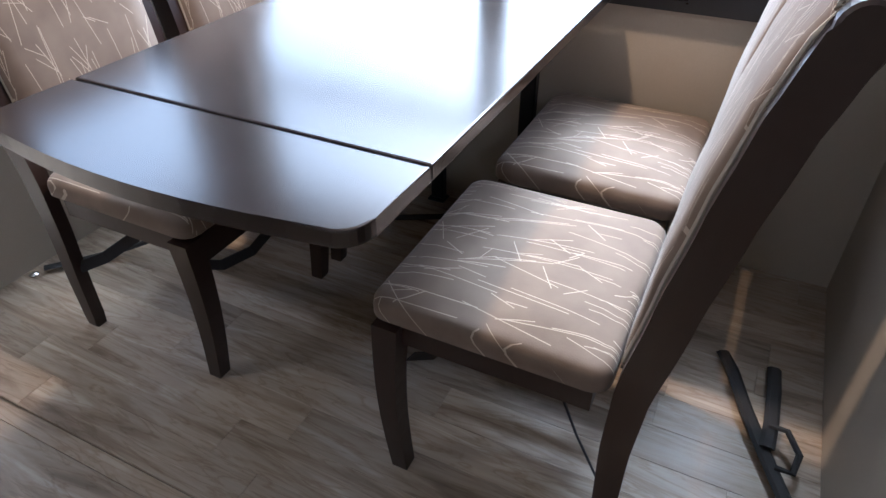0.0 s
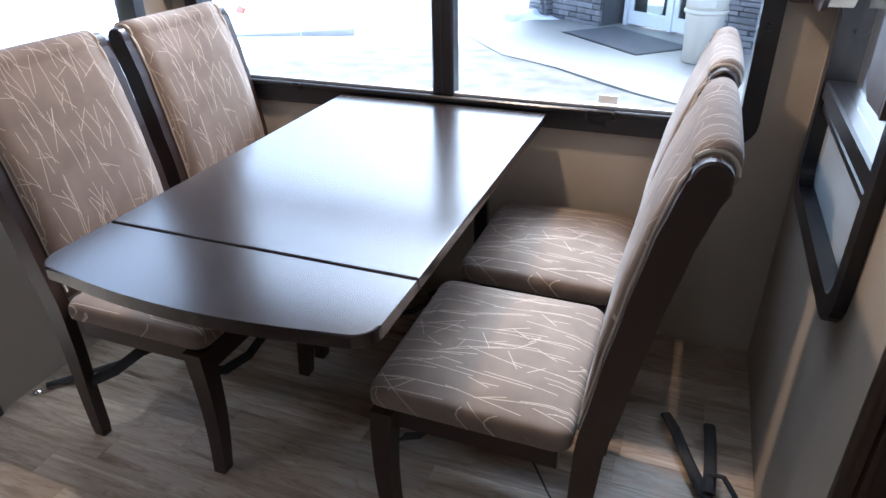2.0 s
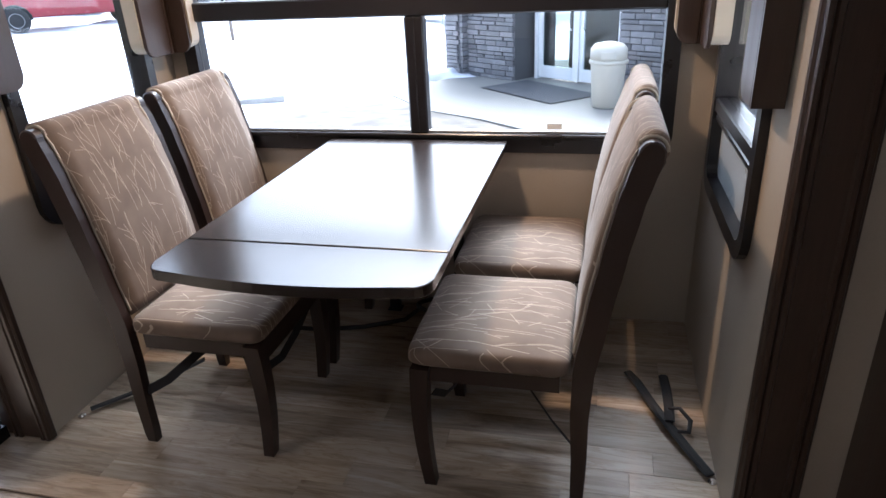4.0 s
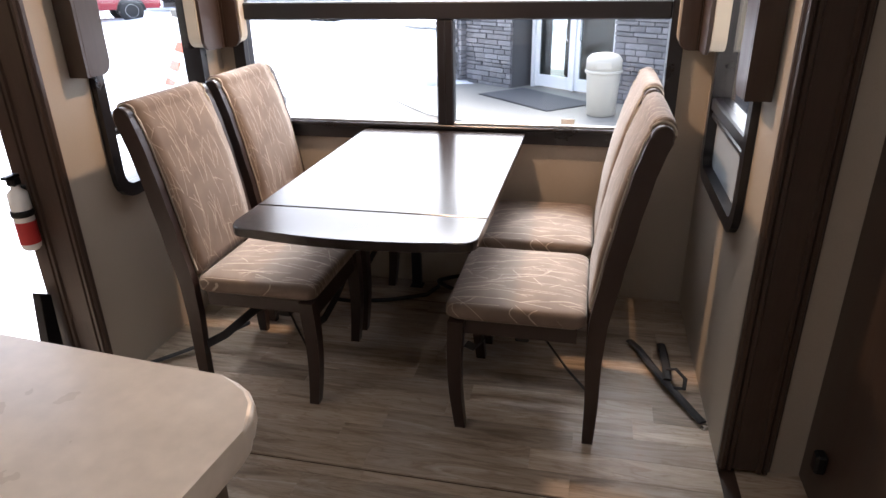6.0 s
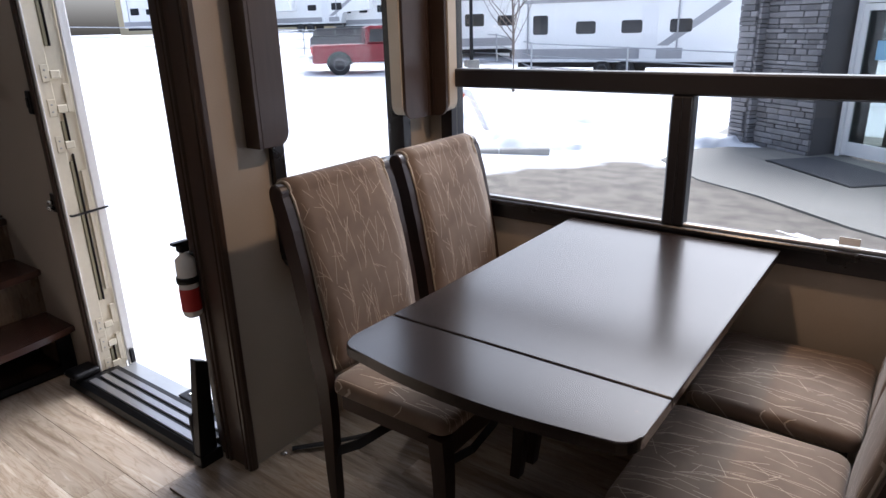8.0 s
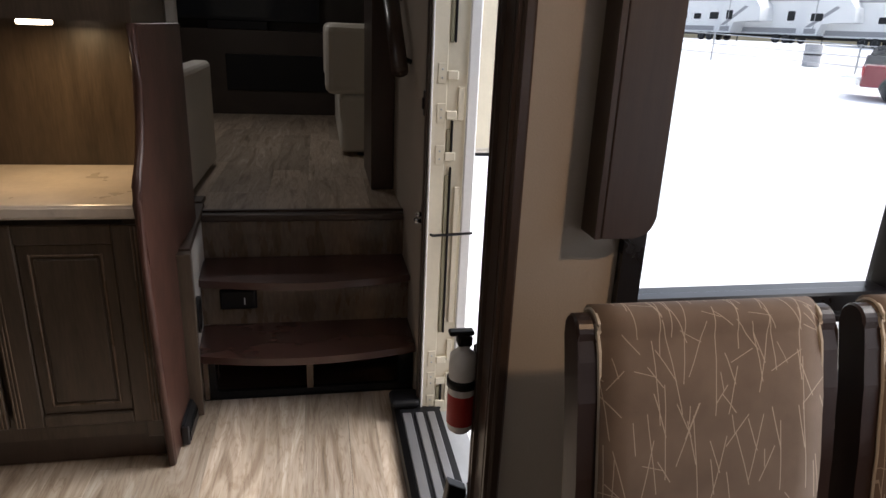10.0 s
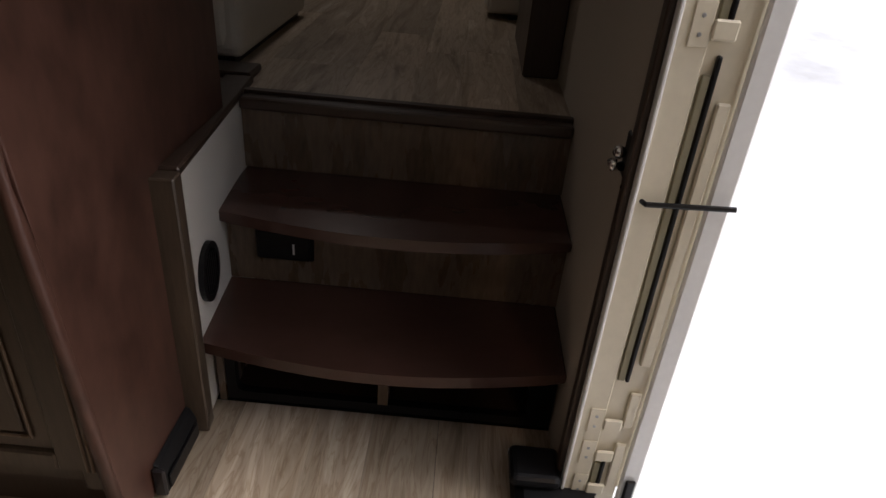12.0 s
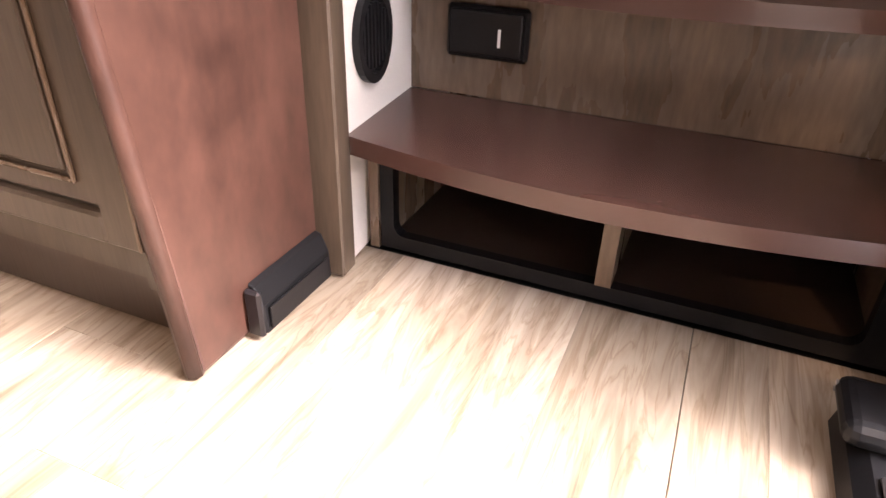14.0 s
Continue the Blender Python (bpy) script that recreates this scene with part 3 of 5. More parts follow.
slide_trim("trim_front", -1.15, -0.995)
slide_trim("trim_rear", XR - 0.002, XR + 0.145)
structure("trim_head", boxes((-0.995, XR - 0.002, -0.028, -0.004, ZS - 0.02, ZS + 0.1), bevel=0.005), TRIM, "dark brown wooden slide-out head trim")

# pantry side at the rear of the slide
p = thing("pantry_cabinet", "tall dark brown wooden pantry cabinet side beside the slide", "cabinet")
part("side_panel", boxes((1.295, 1.32, -0.62, -0.004, 0.0, 2.2), bevel=0.003), TRIM, p)
part("body", boxes((1.322, 2.0, -0.60, -0.004, 0.0, 2.2)), CABINET, p)
part("catch", boxes((1.265, 1.293, -0.17, -0.13, 0.14, 0.20), bevel=0.006), BLACK, p)

# kitchen island
isl = thing("kitchen_island", "cream laminate topped kitchen island with wood cabinet base", "island", (0.262, -1.075, 0.0), -5)
part("worktop", prism(bmesh.new(), rounded(-1.06, 0.0, -0.70, 0.0, 0.09), "z", 0.885, 0.92, bevel=0.008, seg=3), COUNTER, isl, "marbled cream laminate worktop")
part("edge_band", prism(bmesh.new(), rounded(-1.052, -0.008, -0.692, -0.008, 0.082), "z", 0.868, 0.8845), COUNTER, isl)
part("cabinet_base", boxes((-1.0, -0.06, -0.64, -0.06, 0.09, 0.868), bevel=0.004), CABINET, isl)
part("plinth", boxes((-0.96, -0.10, -0.60, -0.10, -0.006, 0.09)), BLACK, isl)
for k in range(2):
    part("door", boxes((-0.97 + 0.46 * k, -0.54 + 0.46 * k, -0.059, -0.041, 0.14, 0.82), bevel=0.006), CABINET, isl)

# ---- dinette table ----
tb = thing("dinette_table", "espresso wood dinette table with a raised end leaf", "table", (0, 0, 0))
part("tabletop", boxes((-0.347, 0.357, 0.0, 1.012, 0.722, 0.75), bevel=0.004, seg=2), TABLE, tb)
leaf = [(0.357, -0.004), (-0.347, -0.004)] + [(-0.345, -0.12)]
for k in range(7):
    a = radians(180 + 70 * k / 6)
    leaf.append((-0.295 + 0.05 * math.cos(a), -0.145 + 0.05 * math.sin(a)))
for k in range(1, 12):
    u = -0.30 + 0.61 * k / 12
    leaf.append((u, -0.188 - 0.032 * (1 - (2 * k / 12 - 1) ** 2)))
for k in range(7):
    a = radians(290 + 70 * k / 6)
    leaf.append((0.305 + 0.05 * math.cos(a), -0.145 + 0.05 * math.sin(a)))
leaf.append((0.355, -0.12))
part("leaf", prism(bmesh.new(), leaf, "z", 0.722, 0.75, bevel=0.004), TABLE, tb)
for x in (-0.30, 0.285):
    part("apron", boxes((x, x + 0.02, 0.05, 0.97, 0.655, 0.721), bevel=0.002), ESPRESSO, tb)
part("apron", boxes((-0.28, 0.285, 0.04, 0.06, 0.655, 0.721), bevel=0.002), ESPRESSO, tb)
for x in (-0.305, 0.315):
    part("leaf_slide", boxes((x - 0.015, x + 0.015, -0.12, 0.5, 0.69, 0.72), bevel=0.003), ESPRESSO, tb)
for x in (-0.13, 0.16):
    leg_ = part("wall_leg", boxes((x - 0.022, x + 0.022, YB - 0.075, YB - 0.042, SL + 0.008, 0.655), bevel=0.004), BLACK, tb, "black steel folding table leg")
    part("foot", boxes((x - 0.03, x + 0.03, YB - 0.085, YB - 0.036, SL, SL + 0.0075), bevel=0.002), BLACK, leg_)

# ---- dining chairs ----
def curve_at(keys, z):
    for (za, ua), (zb, ub) in zip(keys, keys[1:]):
        if z <= zb:
            f = (z - za) / (zb - za)
            f = f * f * (3 - 2 * f) * 0.35 + f * 0.65
            return ua + (ub - ua) * f
    return keys[-1][1]


BACK = [(0.0, 0.455), (0.15, 0.457), (0.30, 0.453), (0.43, 0.458), (0.61, 0.487), (0.75, 0.513), (0.875, 0.539), (0.96, 0.563), (1.03, 0.600)]
TOP = 0.99                          # centre of the roll that ends each back


def stile(v0, v1):
    """A back post: a foot that kicks back and a top that curls away."""
    bm = bmesh.new()
    front, back = [], []
    for k in range(33):
        z = (TOP - 0.004) * k / 32
        u = curve_at(BACK, z)
        t = 0.034 + 0.022 * min(1, z / 0.5)
        front.append((u - t / 2, z))
        back.append((u + t / 2, z - 0.012 * z))
    u_ = curve_at(BACK, TOP)
    top = [(u_ - 0.002 + 0.0285 * math.cos(radians(a)), TOP + 0.030 * math.sin(radians(a))) for a in range(165, 0, -15)]
    prism(bm, front + top + back[::-1], "y", v0, v1, bevel=0.004, seg=1)
    return bm


def cushion(x0, x1, y0, y1, z0, z1, puff=0.020, r=0.035):
    """An upholstered pad with a domed top, soft edges and rounded corners."""
    bm = bmesh.new()
    levels = [(0.012, z0), (0.0, z0 + 0.012), (0.0, z1 - 0.026)]
    levels += [(0.026 * (1 - math.cos(radians(a))), z1 - 0.026 + 0.026 * math.sin(radians(a))) for a in (22, 45, 67, 90)]
    half = (x1 - x0) / 2
    levels += [(d, z1 + puff * (1 - ((half - d) / half) ** 2)) for d in (0.05, 0.08, 0.115, 0.155, 0.19)]
    rows = []
    for d, z in levels:
        rr = max(0.004, r - d * 0.15)
        rows.append([bm.verts.new((u, v, z)) for u, v in rounded(x0 + d, x1 - d, y0 + d, y1 - d, rr)])
    for p_, q_ in zip(rows, rows[1:]):
        for k in range(len(p_)):
            w_ = (k + 1) % len(p_)
            bm.faces.new((p_[k], p_[w_], q_[w_], q_[k]))
    bm.faces.new(rows[0][::-1]); bm.faces.new(rows[-1])
    return bm


def back_pad(v0, v1):
    """The upholstered back: follows the posts' curve and wraps over the top."""
    bm = bmesh.new()
    prof = []
    for k in range(17):
        z = 0.455 + (TOP - 0.459) * k / 16
        prof.append((curve_at(BACK, z) - 0.036 - 0.012 * math.sin(math.pi * k / 16), z))
    u1 = curve_at(BACK, TOP)
    for a in range(13):
        t = radians(180 - 15 * a)
        prof.append((u1 + 0.002 + 0.038 * math.cos(t), TOP + 0.003 + 0.038 * math.sin(t)))
    for k in range(17):
        z = TOP + 0.006 - (TOP - 0.449) * k / 16
        prof.append((curve_at(BACK, z) + 0.036, z - 0.012))
    rows = []
    for s in range(9):
        f = s / 8
        v = v0 + (v1 - v0) * f
        e = 1 - abs(2 * f - 1) ** 6
        row = []
        for q, (u, z) in enumerate(prof):
            mid = curve_at(BACK, min(z, 1.03))
            row.append(bm.verts.new((mid + (u - mid) * (0.86 + 0.14 * e), v, z)))
        rows.append(row)
    for a, b in zip(rows, rows[1:]):
        for q in range(len(prof)):
            w_ = (q + 1) % len(prof)
            bm.faces.new((a[q], a[w_], b[w_], b[q]))
    bm.faces.new(rows[0]); bm.faces.new(rows[-1][::-1])
    return bm


def front_leg(v):
    bm = bmesh.new()
    pts = []
    for k in range(9):
        z = 0.40 * k / 8
        bow = 0.012 * math.sin(math.pi * k / 8) - 0.010 * (1 - k / 8)
        h = 0.017 + 0.008 * k / 8
        pts.append((0.035 - bow, z, h))
    rings = [[bm.verts.new((u + sx * h, v + sy * h, z)) for sx, sy in ((-1, -1), (1, -1), (1, 1), (-1, 1))] for u, z, h in pts]
    for a, b in zip(rings, rings[1:]):
        for s in range(4):
            bm.faces.new((a[s], a[(s + 1) % 4], b[(s + 1) % 4], b[s]))
    bm.faces.new(rings[0]); bm.faces.new(rings[-1])
    return bm


W = 0.465
ch = thing("dining_chair", "high-backed espresso wood dining chair in taupe twig-print suede", "chair", (0.225, 0.0, SL), 0, "chairs round the dinette table")
part("seat", cushion(0.0, 0.425, 0.0, W, 0.405, 0.462), FABRIC, ch, "taupe suede seat with pale twig lines", smooth=True)
part("seat_frame", boxes((0.03, 0.40, 0.022, 0.04, 0.352, 0.404), (0.03, 0.40, W - 0.04, W - 0.022, 0.352, 0.404), (0.022, 0.04, 0.04, W - 0.04, 0.325, 0.404), (0.38, 0.40, 0.04, W - 0.04, 0.352, 0.404)), ESPRESSO, ch)
part("backrest", back_pad(0.034, W - 0.034), FABRIC, ch, "curved taupe suede backrest", smooth=True)
for v in (0.0, W - 0.032):
    part("back_leg", stile(v, v + 0.032), ESPRESSO, ch)
for v in (0.035, W - 0.035):
    part("piping", tube(bmesh.new(), [(curve_at(BACK, 0.47 + 0.54 * k / 14) - 0.031, v, 0.47 + 0.54 * k / 14) for k in range(15)] + [(curve_at(BACK, TOP) - 0.001 + 0.0335 * math.cos(radians(a)), v, TOP + 0.0345 * math.sin(radians(a))) for a in range(160, -1, -20)], 0.004, 6), VALANCE, ch, "pale welt piping along the backrest")
for v in (0.022, W - 0.022):
    part("front_leg", front_leg(v), ESPRESSO, ch)
def ribbon(points, half, thick):
    """Flat webbing along points, standing on edge a little."""
    bm = bmesh.new()
    rows_ = []
    pts_ = [Vector(p_) for p_ in points]
    for k, p_ in enumerate(pts_):
        d_ = (pts_[min(k + 1, len(pts_) - 1)] - pts_[max(k - 1, 0)]).normalized()
        side_ = d_.cross(Vector((0, 0, 1))).normalized()
        up_ = (side_.cross(d_) + side_ * 0.5).normalized()
        rows_.append([bm.verts.new(p_ + up_ * half * a + side_ * thick * b) for a, b in ((-1, -1), (1, -1), (1, 1), (-1, 1))])
    for a, b in zip(rows_, rows_[1:]):
        for q_ in range(4):
            bm.faces.new((a[q_], a[(q_ + 1) % 4], b[(q_ + 1) % 4], b[q_]))
    bm.faces.new(rows_[0][::-1]); bm.faces.new(rows_[-1])
    return bm


STRAP = "black tie-down strap under the seat"
part("strap", ribbon([(0.235, 0.24, 0.315), (0.31, 0.33, 0.27), (0.38, 0.41, 0.215), (0.437, W - 0.018, 0.19)], 0.014, 0.002), RUBBER, ch, STRAP)
part("strap", ribbon([(0.235, 0.225, 0.315), (0.31, 0.14, 0.275), (0.38, 0.07, 0.225), (0.437, 0.018, 0.195)], 0.010, 0.002), RUBBER, ch, STRAP)
part("strap", ribbon([(0.21, 0.25, 0.245), (0.13, 0.34, 0.21), (0.07, 0.41, 0.195), (0.05, W - 0.03, 0.20)], 0.010, 0.002), RUBBER, ch, STRAP)
part("strap", ribbon([(0.06, 0.045, 0.30), (0.075, 0.12, 0.24), (0.085, 0.22, 0.205), (0.075, 0.33, 0.24), (0.06, W - 0.045, 0.31)], 0.012, 0.002), RUBBER, ch, STRAP)
buckle = part("strap_buckle", boxes((0.195, 0.245, 0.205, 0.27, 0.225, 0.325), bevel=0.008, seg=2), BLACK, ch, "black strap buckle")
part("lever", boxes((0.188, 0.1945, 0.215, 0.26, 0.24, 0.30), bevel=0.003), BLACK, buckle)
part("strap_hanger", ribbon([(0.22, 0.238, 0.325), (0.222, 0.236, 0.352), (0.224, 0.234, 0.403)], 0.012, 0.002), RUBBER, ch, STRAP)
copy_thing(ch, pose(0.236, 0.530, SL, 0, 0, 0))
copy_thing(ch, pose(-0.208, 0.490, SL, 0, 0, 180))
copy_thing(ch, pose(-0.205, 1.004, SL, 0, 0, 180))

# ---- steps to the raised front ----
sy0, sy1 = KNEE_Y + 0.011, -0.001
stp = thing("entry_steps", "mahogany laminate steps with bowed treads and storage below", "steps")


ty0 = KNEE_Y - 0.03


def tread(z, xs, xm, xb):
    n = 20
    front = [(xs + (xm - xs) * math.sin(math.pi * k / n), ty0 + (sy1 - ty0) * k / n) for k in range(n + 1)]
    return prism(bmesh.new(), [(xb, ty0)] + front + [(xb, sy1)], "z", z - 0.03, z, bevel=0.007, seg=2)


part("tread", tread(0.225, -2.232, -2.172, -2.505), TREAD, stp)
part("tread", tread(0.445, -2.455, -2.392, -2.725), TREAD, stp)
part("riser", boxes((-2.52, -2.50, ty0, sy1, 0.226, 0.414)), OAK, stp, "smoky oak riser board")
part("riser", boxes((-2.74, -2.72, ty0, sy1, 0.446, UP_Z - 0.032)), OAK, stp, "smoky oak riser board")
part("landing_nosing", boxes((-2.80, -2.700, ty0, sy1, UP_Z - 0.03, UP_Z + 0.004), bevel=0.008, seg=2), TRIM, stp)
bm = bmesh.new()
ring(bm, "x", STEP_X - 0.018, STEP_X + 0.004, rounded(sy0 + 0.019, sy1 - 0.004, 0.002, 0.194, 0.004), rounded(-0.79, -0.066, 0.028, 0.185, 0.02))
part("storage_frame", bm, BLACK, stp, "black plastic storage frame")
part("face_strip", boxes((STEP_X - 0.004, STEP_X + 0.010, sy0 + 0.001, sy0 + 0.018, 0.0, 0.193)), OAK, stp)
part("divider", boxes((-2.50, STEP_X + 0.006, -0.437, -0.412, 0.028, 0.194)), OAK, stp)
part("storage_floor", boxes((-2.72, STEP_X - 0.02, sy0, sy1, 0.004, 0.02)), TRIM, stp)
part("storage_back", boxes((-2.76, -2.7405, sy0 - 0.05, sy1, 0.0, 0.655)), TRIM, stp)
part("storage_side", boxes((-2.72, STEP_X - 0.02, -0.815, -0.80, 0.02, 0.192)), OAK, stp)
part("storage_side", boxes((-2.72, STEP_X - 0.02, -0.05, -0.035, 0.02, 0.192)), OAK, stp)
box12 = thing("power_outlet", "black double outlet plate on the step riser", "outlet")
part("plate", boxes((-2.499, -2.487, -0.785, -0.637, 0.297, 0.386), bevel=0.005), BLACK, box12)
part("cover", boxes((-2.486, -2.480, -0.777, -0.645, 0.304, 0.379), bevel=0.004, seg=2), BLACK, box12)
part("label_strip", boxes((-2.4795, -2.4785, -0.688, -0.683, 0.322, 0.352)), WHITE, box12, "small white printed strip")

# knee wall with round vent
kw = tagged(new("wall_knee"), "pale vinyl knee wall with brown wooden end post and cap", "wall", kind="structure")
part("panel", boxes((-2.78, -2.214, KNEE_Y - 0.05, KNEE_Y + 0.010, 0.0, UP_Z - 0.004)), PANELW, kw)
part("end_post", boxes((-2.212, -2.168, KNEE_Y - 0.055, KNEE_Y + 0.022, 0.0, UP_Z + 0.012), bevel=0.003), CABINET, kw)
part("cap", boxes((-2.85, -2.213, KNEE_Y - 0.06, KNEE_Y + 0.018, UP_Z - 0.003, UP_Z + 0.018), bevel=0.004), TRIM, kw)
vt = thing("round_vent", "round black plastic air vent on the knee wall", "vent")
bm = bmesh.new()
n = 32
cx, cz = -2.318, 0.357
o = [(cx + 0.064 * math.cos(2 * math.pi * k / n), cz + 0.073 * math.sin(2 * math.pi * k / n)) for k in range(n)]
i_ = [(cx + 0.05 * math.cos(2 * math.pi * k / n), cz + 0.058 * math.sin(2 * math.pi * k / n)) for k in range(n)]
part("rim", ring(bm, "y", KNEE_Y + 0.011, KNEE_Y + 0.023, o, i_), BLACK, vt)
part("backing", prism(bmesh.new(), i_, "y", KNEE_Y + 0.011, KNEE_Y + 0.013), BLACK, vt)
for k in range(-3, 4):
    h = 0.05 * math.sqrt(max(0.05, 1 - (k / 4.2) ** 2))
    part("slat", boxes((cx + 0.013 * k - 0.003, cx + 0.013 * k + 0.003, KNEE_Y + 0.0135, KNEE_Y + 0.021, cz - h, cz + h)), BLACK, vt)

# the knee wall splays a little from the steps
splay = Matrix.Translation((-2.19, KNEE_Y, 0)) @ pose(0, 0, 0, 0, 0, 4.5) @ Matrix.Translation((2.19, -KNEE_Y, 0))
for ob in (kw, vt):
    ob.matrix_basis = splay

# mahogany end panel of the galley counter
PY = -0.868
prof = [(-1.887, 0.0), (-1.865, 0.3), (-1.835, 0.7), (-1.815, 0.93), (-1.825, 0.98), (-1.865, 1.02), (-1.91, 1.07), (-1.94, 1.14), (-1.955, 1.25), (-1.96, 1.42), (-2.58, 1.42), (-2.58, 0.0)]
gp = thing("galley_end_panel", "mahogany laminate end panel with a curved front edge", "panel")
part("panel", prism(bmesh.new(), prof, "y", PY - 0.026, PY, bevel=0.006, seg=2), REDWOOD, gp)
part("edge_trim", tube(bmesh.new(), [(u + 0.002, PY - 0.013, z) for u, z in prof[:10]], 0.0135, 8), REDWOOD, gp, "rounded edge banding", smooth=True)
vac = thing("vacuum_inlet", "black plastic sweep vacuum inlet at the panel foot", "vacuum inlet")
part("hood", prism(bmesh.new(), [(PY + 0.002, 0.003), (PY + 0.026, 0.003), (PY + 0.024, 0.05), (PY + 0.012, 0.078), (PY + 0.002, 0.082)], "x", -2.165, -1.99, bevel=0.004), BLACK, vac)
part("flap", boxes((-2.15, -2.00, PY + 0.0265, PY + 0.030, 0.008, 0.045), bevel=0.001), BLACK, vac)
part("end_cap", boxes((-1.989, -1.978, PY + 0.002, PY + 0.029, 0.003, 0.08), bevel=0.004), FRAME, vac)

DOOR_Y, DOOR_Z = -0.899, 0.17
gc = thing("galley_cabinet", "stained maple galley cabinet with raised panel doors", "cabinet")
part("body", boxes((-2.45, -1.925, -2.44, PY - 0.027, 0.10, 0.868)), CABINET, gc)
part("toe_kick", boxes((-2.45, -1.945, -2.44, PY - 0.027, 0.0, 0.10)), TRIM, gc)
part("face_stile", boxes((-1.924, -1.905, -0.955, PY - 0.027, 0.10, 0.868), bevel=0.003), CABINET, gc)
for k in range(3):
    y1 = DOOR_Y - 0.46 * k
    y0 = y1 - 0.44
    z0, z1 = DOOR_Z, 0.85
    d = part("door", boxes((-1.904, -1.886, y0, y0 + 0.085, z0, z1), (-1.904, -1.886, y1 - 0.085, y1, z0, z1), (-1.904, -1.886, y0 + 0.085, y1 - 0.085, z0, z0 + 0.042), (-1.904, -1.886, y0 + 0.085, y1 - 0.085, z1 - 0.06, z1), bevel=0.004), CABINET, gc)
    part("raised_panel", boxes((-1.903, -1.895, y0 + 0.086, y1 - 0.086, z0 + 0.047, z1 - 0.061), bevel=0.003), CABINET, d)
    part("panel_field", boxes((-1.8945, -1.889, y0 + 0.130, y1 - 0.130, z0 + 0.088, z1 - 0.105), bevel=0.004), CABINET, d)
    for ya in (y0 + 0.116, y1 - 0.124):
        part("moulding", boxes((-1.8945, -1.8885, ya, ya + 0.007, z0 + 0.075, z1 - 0.09), bevel=0.002), OAK, d)
    for za in (z0 + 0.075, z1 - 0.097):
        part("moulding", boxes((-1.8945, -1.8885, y0 + 0.124, y1 - 0.125, za, za + 0.006), bevel=0.002), OAK, d)
    for ya in (y1 - 0.008, y1 - 0.019, y1 - 0.030, y0 + 0.024, y0 + 0.013, y0 + 0.002):
        part("edge_bead", boxes((-1.8858, -1.8825, ya, ya + 0.006, z0 + 0.004, z1 - 0.004), bevel=0.0015), OAK, d)
ct = thing("galley_worktop", "cream laminate galley worktop", "worktop")
part("top", boxes((-2.45, -1.875, -2.44, PY - 0.027, 0.87, 0.915), bevel=0.008, seg=2), COUNTER, ct)
part("edge_band", boxes((-1.8745, -1.868, -2.44, PY - 0.027, 0.878, 0.908), bevel=0.003), COUNTER, ct)
structure("backsplash", boxes((-2.485, -2.455, -2.44, PY - 0.027, 0.0, ZC)), CABINET, "stained maple backsplash panel behind the galley worktop")
uc = thing("overhead_cabinet", "stained maple overhead cabinet above the galley worktop", "cabinet")
part("body", boxes((-2.45, -2.02, -2.44, PY - 0.027, 1.42, 2.2)), CABINET, uc)
part("light_lens", boxes((-2.24, -2.16, -1.26, -1.18, 1.402, 1.418), bevel=0.004), DIFFUSER, uc, "small round warm puck light")

# ---- entry door ----
dj = tagged(new("door_1"), "open entry door edge with cream aluminium jamb and hinge channels", "door", kind="structure")
part("jamb", boxes((DL + 0.001, DL + 0.012, 0.0, 0.052, 0.0, 1.98), bevel=0.002), CREAM, dj)
part("jamb", boxes((DL + 0.001, DL + 0.004, 0.0525, 0.118, 0.0, 1.98)), CREAM, dj)
part("outer_channel", boxes((DL + 0.006, DL + 0.020, 0.120, 0.158, 0.02, 1.98), bevel=0.004), WHITE, dj, "white outer door channel")
part("inner_bead", boxes((DL - 0.004, DL + 0.017, -0.003, 0.004, 0.0, 1.98), bevel=0.002), WHITE, dj, "thin pale edge bead")
part("seal", boxes((DL - 0.035, DL - 0.006, -0.014, -0.001, 0.0, 1.98), bevel=0.003), TRIM, dj, "dark brown inner casing strip")
for z0, z1 in ((0.03, 0.13), (0.36, 0.96), (1.04, 1.12), (1.40, 1.95)):
    part("groove_strip", boxes((DL + 0.005, DL + 0.012, 0.056, 0.070, z0, z1), bevel=0.002), OLIVE, dj, "olive grey rubber strip")
    part("black_gasket", boxes((DL + 0.005, DL + 0.016, 0.071, 0.078, z0, z1 + 0.03), bevel=0.002), BLACK, dj, "black rubber gasket")
for z0, z1 in ((0.06, 0.19), (0.24, 0.33), (0.40, 0.92), (1.15, 1.26)):
    part("slot_channel", boxes((DL + 0.005, DL + 0.014, 0.090, 0.112, z0, z1), bevel=0.003), CREAM, dj)
for z in (0.03, 0.13, 0.22, 1.0, 1.14, 1.27, 1.70):
    pl_ = part("hinge_plate", boxes((DL + 0.0125, DL + 0.0155, 0.020, 0.050, z, z + 0.065), bevel=0.001), CREAM, dj)
    part("hinge_arm", boxes((DL + 0.0125, DL + 0.020, 0.0505, 0.088, z + 0.012, z + 0.042), bevel=0.003), CREAM, dj)
    for q in (0.018, 0.045):
        part("screw", lathe(bmesh.new(), [(0.0035, 0.0), (0.003, 0.0015)], (DL + 0.0155, 0.034, z + q), 8, "x"), GALV, pl_)
part("bottom_stop", boxes((DL + 0.0205, DL + 0.030, 0.128, 0.150, 0.03, 0.10), bevel=0.004), BLACK, dj)
part("open_leaf", boxes((DL - 0.84, DL - 0.012, 0.115, 0.155, 0.03, 1.96), bevel=0.006), CREAM, dj, "cream door leaf folded back outside")
